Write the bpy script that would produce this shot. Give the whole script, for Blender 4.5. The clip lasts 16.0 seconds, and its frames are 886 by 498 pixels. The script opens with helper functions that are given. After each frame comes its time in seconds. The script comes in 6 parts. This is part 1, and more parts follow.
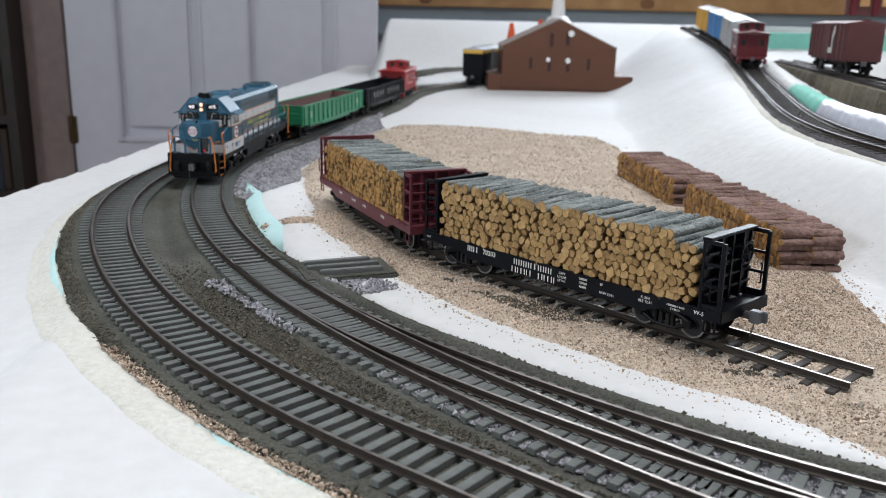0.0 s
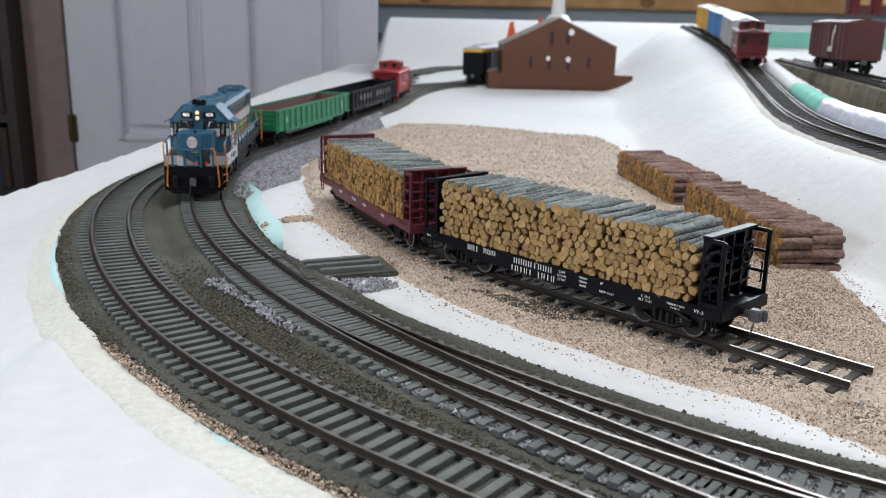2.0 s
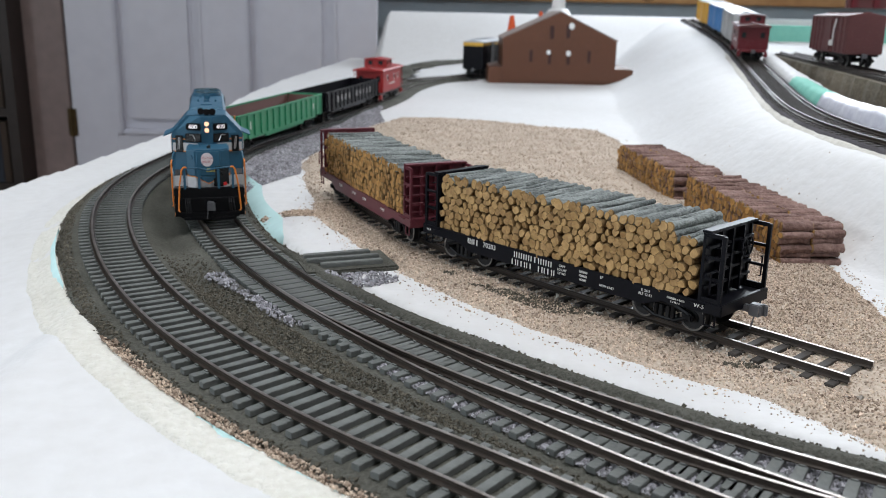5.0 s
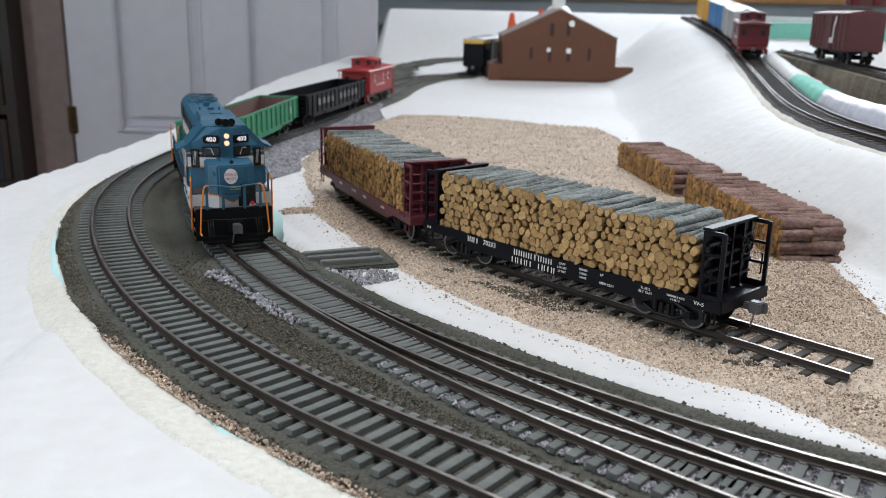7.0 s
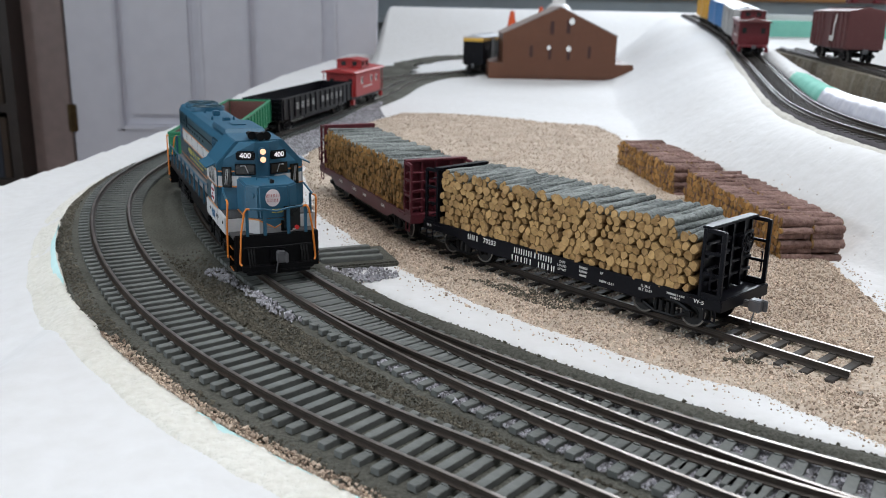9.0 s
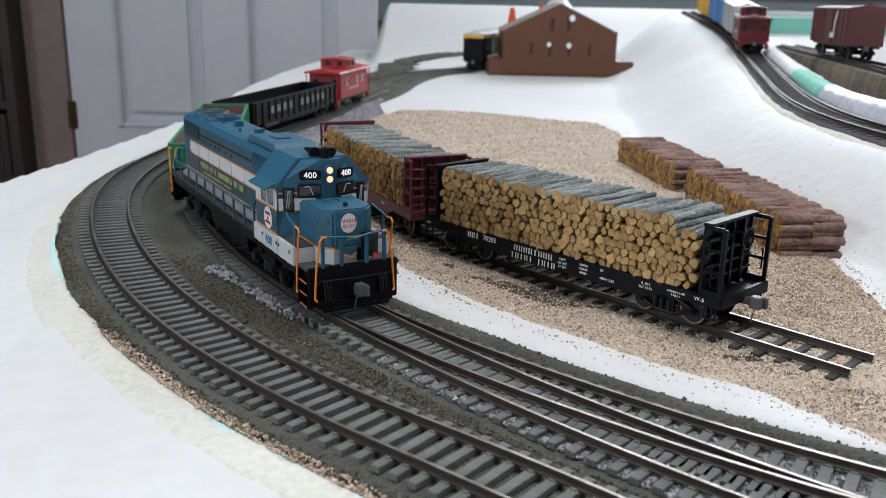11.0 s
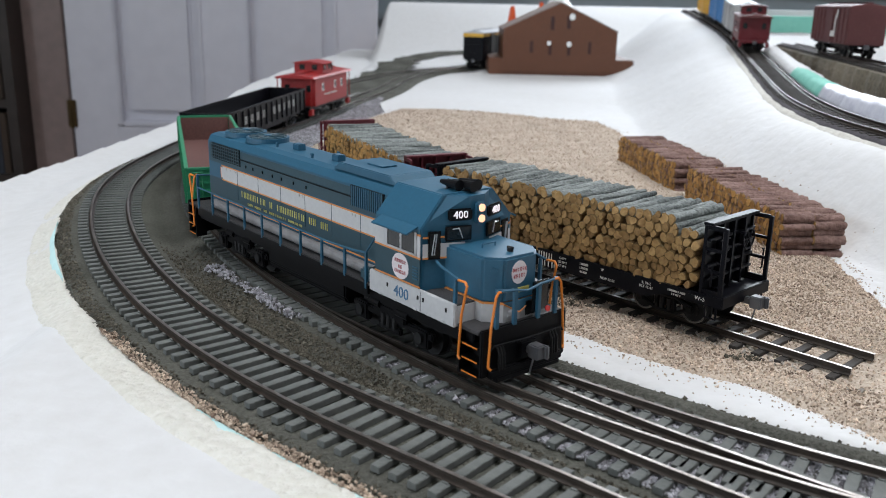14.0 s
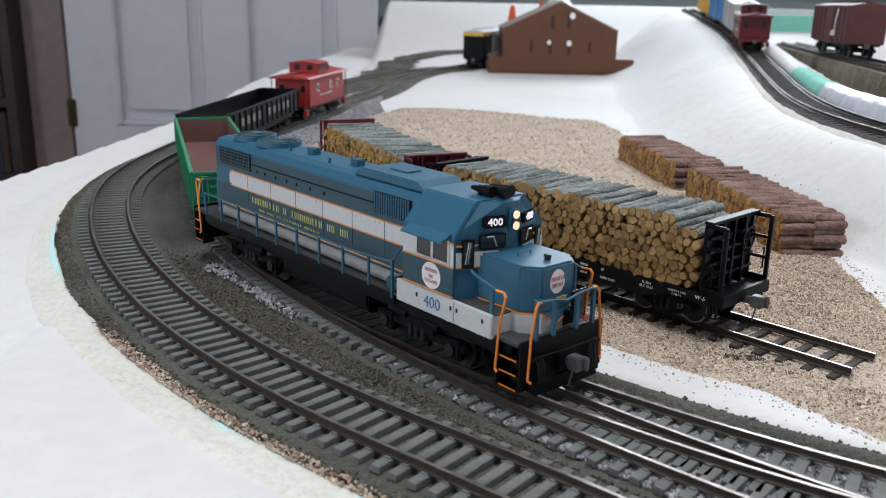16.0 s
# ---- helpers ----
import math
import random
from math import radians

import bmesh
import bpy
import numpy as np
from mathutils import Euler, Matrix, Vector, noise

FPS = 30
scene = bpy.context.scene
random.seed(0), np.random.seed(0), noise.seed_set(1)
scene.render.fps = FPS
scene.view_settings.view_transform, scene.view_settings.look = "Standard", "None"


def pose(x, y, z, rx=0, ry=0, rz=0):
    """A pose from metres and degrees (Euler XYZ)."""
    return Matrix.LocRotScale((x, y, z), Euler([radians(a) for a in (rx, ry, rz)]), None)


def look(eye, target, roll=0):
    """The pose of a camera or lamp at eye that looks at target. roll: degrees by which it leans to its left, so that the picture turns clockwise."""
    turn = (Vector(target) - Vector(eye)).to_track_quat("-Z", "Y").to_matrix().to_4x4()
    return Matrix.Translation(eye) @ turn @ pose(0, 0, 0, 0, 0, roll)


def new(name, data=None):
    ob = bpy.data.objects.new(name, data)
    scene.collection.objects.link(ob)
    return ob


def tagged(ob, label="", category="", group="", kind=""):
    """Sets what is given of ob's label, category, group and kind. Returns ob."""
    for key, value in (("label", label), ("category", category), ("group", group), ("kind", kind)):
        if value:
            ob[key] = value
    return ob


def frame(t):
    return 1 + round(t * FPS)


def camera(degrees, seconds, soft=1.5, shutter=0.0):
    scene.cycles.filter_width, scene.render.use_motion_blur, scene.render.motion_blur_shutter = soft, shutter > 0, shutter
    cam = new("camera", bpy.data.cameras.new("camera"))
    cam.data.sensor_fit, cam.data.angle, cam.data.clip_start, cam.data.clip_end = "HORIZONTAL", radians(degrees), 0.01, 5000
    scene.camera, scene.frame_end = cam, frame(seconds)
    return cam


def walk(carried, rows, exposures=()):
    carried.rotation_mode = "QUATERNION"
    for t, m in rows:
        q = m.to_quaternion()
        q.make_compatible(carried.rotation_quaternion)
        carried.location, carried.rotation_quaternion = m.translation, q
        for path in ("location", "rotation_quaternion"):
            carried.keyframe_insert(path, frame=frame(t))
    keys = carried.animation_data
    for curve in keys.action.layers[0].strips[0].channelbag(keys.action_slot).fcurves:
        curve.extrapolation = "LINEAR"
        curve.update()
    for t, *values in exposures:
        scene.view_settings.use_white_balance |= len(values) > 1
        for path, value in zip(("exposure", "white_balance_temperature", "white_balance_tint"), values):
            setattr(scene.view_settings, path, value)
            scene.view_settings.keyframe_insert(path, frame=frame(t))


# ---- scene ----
cam = camera(53.75, 16.0, soft=0.9)
cam.data.dof.use_dof = True
cam.data.dof.focus_distance = 0.31
cam.data.dof.aperture_fstop = 27.0

# the camera stands on a stand that sags a little: it tilts down in the course of the shot
EYE_Z = 0.10466
TILT = ((0, 14.825), (1, 14.835), (1.5, 14.873), (2, 14.906), (2.5, 14.955), (3, 15.047), (3.5, 15.11), (4, 15.177),
        (5.2, 15.31), (6.5, 15.418), (7, 15.444), (7.5, 15.492), (8, 15.529), (8.5, 15.555), (9, 15.573), (10.2, 15.69),
        (11.5, 15.799), (12, 15.806), (12.5, 15.806), (13, 15.832), (13.5, 15.843), (14, 15.855), (15, 15.862),
        (15.5, 15.88), (16, 15.91))


def eye_pose(tilt, ahead):
    p, r = radians(tilt), radians(1.25)
    way = Vector((0, math.cos(p), -math.sin(p)))
    right = Vector((1, 0, 0))
    up = right.cross(way)
    r2 = right * math.cos(r) + up * math.sin(r)
    u2 = up * math.cos(r) - right * math.sin(r)
    m = Matrix((r2, u2, -way)).transposed().to_4x4()
    return Matrix.Translation(Vector((0, ahead, EYE_Z))) @ m


walk(cam, [(t, eye_pose(a, 0.0015 * max(0, t - 9) / 7)) for t, a in TILT])

# ---- light ----
world = bpy.data.worlds.new("sky")
scene.world = world
world.use_nodes = True
wn = world.node_tree
sky = wn.nodes.new("ShaderNodeTexSky")
sky.sky_type, sky.sun_disc, sky.sun_elevation, sky.sun_rotation = "NISHITA", False, radians(35), radians(60)
wn.nodes["Background"].inputs["Strength"].default_value = 0.12
wn.links.new(sky.outputs[0], wn.nodes["Background"].inputs["Color"])


def area_lamp(name, x, y, z, target, w, h, watts, colour):
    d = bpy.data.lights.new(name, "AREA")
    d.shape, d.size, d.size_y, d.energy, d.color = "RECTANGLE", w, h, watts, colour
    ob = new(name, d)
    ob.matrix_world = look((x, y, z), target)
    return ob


area_lamp("window_daylight_back", 0.95, 2.66, 0.95, (0.9, 0.0, 0.75), 1.3, 0.8, 34, (0.86, 0.93, 1.0))
# unseen fill from the left, added to brighten faces towards the camera
area_lamp("side_fill_light", -1.90, -0.6, 0.60, (0.0, -0.6, 0.45), 1.15, 0.85, 24, (0.84, 0.93, 1.0))
# unseen overhead fill, added to brighten upward faces
area_lamp("overhead_fill_light", 0.25, 0.12, 1.43, (0.25, 0.12, 0), 1.1, 1.1, 23, (0.93, 0.965, 1.0))
scene.view_settings.exposure = 0.05

# ---- materials ----
def mat(name, a, b=None, rough=0.6, metal=0.0, scale=200.0, bump=0.0, fine=None, island=0.0, per_object=0.0, spec=0.5,
        contrast=0.5, coat=0.0, glow=0.0):
    """Principled surface whose colour wanders between a and b at two scales, with relief of bump metres."""
    m = bpy.data.materials.new(name)
    m.use_nodes = True
    nt = m.node_tree
    n, l = nt.nodes, nt.links
    p = n["Principled BSDF"]
    b = b or tuple(c * 0.8 for c in a)
    tc = n.new("ShaderNodeTexCoord")
    big = n.new("ShaderNodeTexNoise")
    big.inputs["Scale"].default_value = scale * 0.18
    big.inputs["Detail"].default_value = 3
    small = n.new("ShaderNodeTexNoise")
    small.inputs["Scale"].default_value = fine or scale * 2.0
    small.inputs["Detail"].default_value = 4
    for t in (big, small):
        l.new(tc.outputs["Object"], t.inputs["Vector"])
    add = n.new("ShaderNodeMath")
    add.operation = "ADD"
    l.new(big.outputs["Fac"], add.inputs[0])
    l.new(small.outputs["Fac"], add.inputs[1])
    last = add
    for amount, socket in ((island, "Random Per Island"), (per_object, "Random")):
        if amount:
            src = n.new("ShaderNodeNewGeometry" if socket == "Random Per Island" else "ShaderNodeObjectInfo")
            mul = n.new("ShaderNodeMath")
            mul.operation = "MULTIPLY_ADD"
            mul.inputs[1].default_value = amount
            l.new(src.outputs[socket], mul.inputs[0])
            l.new(last.outputs[0], mul.inputs[2])
            last = mul
    mid = 1.0 + 0.5 * (island + per_object)
    r = n.new("ShaderNodeMapRange")
    half = contrast * 0.5 + 0.5 * (island + per_object)
    r.inputs["From Min"].default_value, r.inputs["From Max"].default_value = mid - half, mid + half
    l.new(last.outputs[0], r.inputs["Value"])
    mix = n.new("ShaderNodeMix")
    mix.data_type = "RGBA"
    mix.inputs[6].default_value, mix.inputs[7].default_value = (*a, 1), (*b, 1)
    l.new(r.outputs["Result"], mix.inputs[0])
    l.new(mix.outputs[2], p.inputs["Base Color"])
    p.inputs["Roughness"].default_value, p.inputs["Metallic"].default_value = rough, metal
    p.inputs["Specular IOR Level"].default_value = spec
    p.inputs["Coat Weight"].default_value = coat
    rr = n.new("ShaderNodeMapRange")
    rr.inputs["To Min"].default_value, rr.inputs["To Max"].default_value = max(0.03, rough - 0.1), min(1, rough + 0.1)
    l.new(big.outputs["Fac"], rr.inputs["Value"])
    l.new(rr.outputs["Result"], p.inputs["Roughness"])
    if bump:
        bm_ = n.new("ShaderNodeBump")
        bm_.inputs["Distance"].default_value = bump
        bm_.inputs["Strength"].default_value = 1.0
        l.new(small.outputs["Fac"], bm_.inputs["Height"])
        l.new(bm_.outputs["Normal"], p.inputs["Normal"])
    if glow:
        p.inputs["Emission Color"].default_value = (*a, 1)
        p.inputs["Emission Strength"].default_value = glow
    return m


PLASTER = mat("plaster", (0.672, 0.670, 0.682), (0.575, 0.565, 0.56), 0.7, scale=30, fine=140, bump=0.0007, contrast=1.0)
BANK = mat("bank_plaster", (0.73, 0.715, 0.67), (0.55, 0.525, 0.465), 0.8, scale=60, fine=420, bump=0.0016, contrast=0.8)
SOILED = mat("soiled_plaster", (0.62, 0.60, 0.555), (0.40, 0.375, 0.33), 0.8, scale=70, fine=300, bump=0.0012, contrast=0.7)
ROADBED = mat("roadbed", (0.116, 0.114, 0.098), (0.060, 0.059, 0.050), 0.95, scale=120, fine=900, bump=0.0012, spec=0.2)
TIE = mat("tie_plastic", (0.158, 0.165, 0.158), (0.096, 0.102, 0.098), 0.7, scale=300, bump=0.0002, per_object=0.3, spec=0.35)
TIE_BROWN = mat("tie_brown", (0.060, 0.052, 0.046), (0.035, 0.03, 0.028), 0.75, scale=300, bump=0.0002, per_object=0.3, spec=0.35)
RAIL = mat("rail_side", (0.050, 0.037, 0.029), (0.028, 0.021, 0.017), 0.45, 0.3, scale=100)
RAILTOP = mat("rail_top", (0.42, 0.385, 0.36), (0.19, 0.16, 0.14), 0.30, 0.85, scale=40)
TAN = mat("tan_ballast", (0.60, 0.505, 0.42), (0.36, 0.29, 0.23), 0.95, scale=250, fine=700, bump=0.0012, spec=0.2, contrast=0.7)
TAN_GRAIN = mat("tan_grain", (0.83, 0.675, 0.54), (0.10, 0.062, 0.044), 0.9, scale=300, island=1.2, spec=0.2)
RUST_GRAIN = mat("rust_grain", (0.72, 0.52, 0.38), (0.34, 0.20, 0.12), 0.9, scale=300, island=1.0, spec=0.2)
PALE_GRAIN = mat("pale_grain", (0.62, 0.58, 0.52), (0.16, 0.13, 0.11), 0.9, scale=300, island=1.2, spec=0.2)
SAND_GRAIN = mat("sand_grain", (0.70, 0.59, 0.49), (0.34, 0.26, 0.20), 0.9, scale=300, island=1.0, spec=0.2)
GREY_GRAIN = mat("grey_grain", (0.50, 0.49, 0.53), (0.10, 0.095, 0.10), 0.9, scale=300, island=1.2, spec=0.2)
DARK_GRAIN = mat("dark_grain", (0.165, 0.148, 0.116), (0.035, 0.031, 0.025), 0.9, scale=300, island=1.2, spec=0.2)
LAVENDER = mat("grey_ballast", (0.36, 0.34, 0.37), (0.2, 0.19, 0.2), 0.95, scale=300, fine=900, bump=0.001, spec=0.2)
TEAL = mat("teal_foam", (0.52, 0.72, 0.72), (0.46, 0.66, 0.66), 0.8, scale=60, bump=0.0003)
GREENFOAM = mat("green_foam", (0.22, 0.56, 0.46), (0.18, 0.5, 0.41), 0.8, scale=60, bump=0.0003)
PINK = mat("pink_foam", (0.66, 0.5, 0.68), (0.6, 0.45, 0.62), 0.8, scale=40)
BLUEGREY = mat("wall_paint", (0.36, 0.42, 0.46), (0.32, 0.38, 0.42), 0.8, scale=6, fine=40)
WALLWHITE = mat("wall_white", (0.52, 0.51, 0.50), (0.48, 0.47, 0.46), 0.85, scale=6, fine=40)
WOODBEAM = mat("pine_board", (0.58, 0.34, 0.15), (0.42, 0.22, 0.09), 0.55, scale=8, fine=25)
DOORPAINT = mat("door_paint", (0.60, 0.60, 0.67), (0.56, 0.56, 0.63), 0.45, scale=5, fine=30)
TRIMPAINT = mat("door_frame_paint", (0.25, 0.185, 0.175), (0.20, 0.15, 0.14), 0.5, scale=10, fine=40)
DARKWOOD = mat("dark_wood", (0.03, 0.02, 0.017), (0.018, 0.012, 0.01), 0.5, scale=10, fine=60)
BRASS = mat("aged_brass", (0.10, 0.07, 0.03), (0.06, 0.04, 0.02), 0.5, 0.8, scale=40)
FLOORMAT = mat("floor_wood", (0.22, 0.14, 0.09), (0.14, 0.09, 0.06), 0.5, scale=6, fine=40)

# ---- building helpers ----
def link(name, bm, material, parent=None, label="", smooth=False):
    me = bpy.data.meshes.new(name)
    bm.to_mesh(me)
    bm.free()
    for mm in (material if isinstance(material, (list, tuple)) else (material,)):
        me.materials.append(mm)
    if smooth:
        for p in me.polygons:
            p.use_smooth = True
    ob = new(name, me)
    if parent:
        ob.parent = parent
    if label:
        ob["label"] = label
    return ob


def part(name, bm, material, parent, label="", smooth=False):
    return link(name, bm, material, parent, label, smooth)


def thing(name, label, category, m=None, group="", kind=""):
    ob = new(name)
    ob.empty_display_size = 0.02
    if m is not None:
        ob.matrix_basis = m
    return tagged(ob, label, category, group, kind)


def B(*boxes, bevel=0.0, m=None):
    """A bmesh of boxes (cx, cy, cz, sx, sy, sz), in millimetres."""
    bm = bmesh.new()
    for cx, cy, cz, sx, sy, sz in boxes:
        mm = Matrix.Translation((cx / 1000, cy / 1000, cz / 1000)) @ Matrix.Diagonal((sx / 1000, sy / 1000, sz / 1000, 1))
        bmesh.ops.create_cube(bm, size=1, matrix=mm)
    if bevel:
        bmesh.ops.bevel(bm, geom=bm.edges[:], offset=bevel / 1000, segments=2, affect="EDGES", clamp_overlap=True)
    if m is not None:
        bm.transform(m)
    return bm


def cyl(bm, a, b, r, r2=None, seg=12, caps=True):
    """A round bar from a to b (millimetres)."""
    a, b = Vector(a) / 1000, Vector(b) / 1000
    d = b - a
    mm = Matrix.Translation((a + b) / 2) @ d.to_track_quat("Z", "Y").to_matrix().to_4x4()
    bmesh.ops.create_cone(bm, cap_ends=caps, segments=seg, radius1=r / 1000, radius2=(r if r2 is None else r2) / 1000,
                          depth=d.length, matrix=mm)
    return bm


def C(*bars, seg=12):
    bm = bmesh.new()
    for a, b, r in bars:
        cyl(bm, a, b, r, seg=seg)
    return bm


def wire(points, r, seg=6):
    """A bent wire through points (millimetres)."""
    bm = bmesh.new()
    for a, b in zip(points, points[1:]):
        cyl(bm, a, b, r, seg=seg)
    for p in points[1:-1]:
        bmesh.ops.create_icosphere(bm, subdivisions=1, radius=r / 1000, matrix=Matrix.Translation(Vector(p) / 1000))
    return bm


def prism(outline, axis, lo, hi, bevel=0.0):
    """An outline (pairs, millimetres) drawn out along axis from lo to hi. axis x: pairs are (y, z); y: (x, z); z: (x, y)."""
    bm = bmesh.new()

    def at(u, v, w):
        return Vector({"x": (w, u, v), "y": (u, w, v), "z": (u, v, w)}[axis]) / 1000
    lov = [bm.verts.new(at(u, v, lo)) for u, v in outline]
    hiv = [bm.verts.new(at(u, v, hi)) for u, v in outline]
    n = len(outline)
    bm.faces.new(lov)
    bm.faces.new(hiv)
    for i in range(n):
        bm.faces.new((lov[i], lov[(i + 1) % n], hiv[(i + 1) % n], hiv[i]))
    bmesh.ops.recalc_face_normals(bm, faces=bm.faces)
    if bevel:
        bmesh.ops.bevel(bm, geom=bm.edges[:], offset=bevel / 1000, segments=2, affect="EDGES", clamp_overlap=True)
    return bm


def mesh_of(name, verts, faces, material, smooth=True, parent=None):
    me = bpy.data.meshes.new(name)
    me.from_pydata(verts, [], faces)
    for mm in (material if isinstance(material, (list, tuple)) else (material,)):
        me.materials.append(mm)
    me.update()
    if smooth:
        me.polygons.foreach_set("use_smooth", [True] * len(me.polygons))
    ob = new(name, me)
    if parent:
        ob.parent = parent
    return ob


# ---- the lines of the tracks: (length, curvature) pieces from a start and a heading ----
def line(x, y, heading, pieces, ds=0.002):
    out = []
    for length, k in pieces:
        n = max(2, int(round(length / ds)))
        d = length / n
        for _ in range(n):
            out.append((x, y, heading))
            x, y = x + math.cos(heading + k * d / 2) * d, y + math.sin(heading + k * d / 2) * d
            heading += k * d
    out.append((x, y, heading))
    return np.array(out)


COMMON = [(0.3, 1.1268), (0.15, -0.861), (0.15, 0.1841), (0.15, -0.4422), (0.15, 2.7223), (0.15, 1.6328)]
THROUGH = line(0.0027, 1.4497, -1.9817, COMMON + [(0.12, 1.555), (0.25, 1.4547)])
ROUTE = line(0.0027, 1.4497, -1.9817, COMMON + [(0.064, 1.555), (0.06, 1.9232), (0.06, 2.3839), (0.1, 1.5203), (0.2, 2.4619)])
OUTER = line(-0.1804, 0.8907, -1.6431, [(0.15, 0.2553), (0.15, -0.0849), (0.15, 2.5118), (0.15, 1.6683), (0.15, 2.2214), (0.3, -1.0908)])
OUTER_FAR = line(-0.1804, 0.8907, -1.6431 + math.pi, [(0.14, -0.7), (0.35, -0.75), (0.35, -2.6)])[::-1] - np.array((0, 0, math.pi))
OUTER = np.vstack([OUTER_FAR[:-1], OUTER])
SPUR = line(0.0027, 1.4497, -1.9817 + math.pi, [(0.30, -0.9)])
SIDING_Z = 0.0
SIDING = line(0.1325, 0.2515, radians(133.2), [(0.1207, 0.0), (0.16, -2.2), (0.07, -1.8)])[::-1] - np.array((0, 0, math.pi))
# the climbing track, with its heights
UPPER = line(0.5028, 1.897, radians(-99.1), [(0.55, 0.0), (0.25, -0.32), (0.465, 0.0), (0.10, 1.0), (0.30, 2.3)])
UPPER_Z = np.interp(UPPER[:, 1], (0.3, 0.45, 0.6, 0.7, 0.9, 1.1, 1.45, 1.6, 1.9), (0.0435, 0.0445, 0.0455, 0.0470, 0.0540, 0.0608, 0.080, 0.087, 0.099))
SHELF = line(0.4360, 1.150, radians(-100.5), [(0.75, 0.0)])
SHELF_Z = 0.0625


def away(line_, x, y):
    """Distance of many points from a line, and the number of the nearest place on it."""
    best = np.full(x.shape, 9.0)
    idx = np.zeros(x.shape, int)
    for i in range(0, len(line_), 3):
        d = np.hypot(x - line_[i, 0], y - line_[i, 1])
        m = d < best
        best[m], idx[m] = d[m], i
    return best, idx


def side(line_, x, y, idx):
    h = line_[idx, 2]
    return -np.sin(h) * (x - line_[idx, 0]) + np.cos(h) * (y - line_[idx, 1])


def ramp(v, a, b):
    t = np.clip((v - a) / (b - a), 0, 1)
    return t * t * (3 - 2 * t)


_rng = np.random.default_rng(7)
_waves = [(_rng.uniform(-1, 1, 2) * f, _rng.uniform(0, 6.28), a) for f, a in [(20, 1)] * 6 + [(70, 0.5)] * 8 + [(220, 0.25)] * 10]


def rough(x, y):
    z = np.zeros_like(x)
    for w, p, a in _waves:
        z += a * np.sin(w[0] * x + w[1] * y + p)
    return z / 4.0


def inside(poly, x, y):
    """Signed test: is the point inside the outline?"""
    c = np.zeros(x.shape, bool)
    n = len(poly)
    for i in range(n):
        (x1, y1), (x2, y2) = poly[i], poly[(i + 1) % n]
        with np.errstate(divide="ignore", invalid="ignore"):
            hit = ((y1 > y) != (y2 > y)) & (x < (x2 - x1) * (y - y1) / (y2 - y1) + x1)
        c ^= hit
    return c


def toward(poly, x, y):
    """Distance to the outline."""
    best = np.full(x.shape, 9.0)
    n = len(poly)
    for i in range(n):
        a, b = np.array(poly[i]), np.array(poly[(i + 1) % n])
        e = b - a
        t = np.clip(((x - a[0]) * e[0] + (y - a[1]) * e[1]) / (e @ e), 0, 1)
        best = np.minimum(best, np.hypot(x - a[0] - t * e[0], y - a[1] - t * e[1]))
    return best


TAN_AREA = [(-0.100, 0.60), (-0.085, 0.508), (-0.063, 0.425), (-0.038, 0.374), (-0.009, 0.326), (0.012, 0.295), (0.030, 0.274),
            (0.048, 0.258), (0.068, 0.239), (0.087, 0.225), (0.099, 0.212), (0.112, 0.195), (0.150, 0.172), (0.158, 0.25), (0.160, 0.29),
            (0.166, 0.330), (0.172, 0.370), (0.169, 0.40), (0.163, 0.55), (0.150, 0.70), (0.140, 0.80), (0.035, 0.86), (-0.045, 0.885), (-0.080, 0.75)]

TAN_AREA = [(x * 1.05, y * 1.05) for x, y in TAN_AREA]


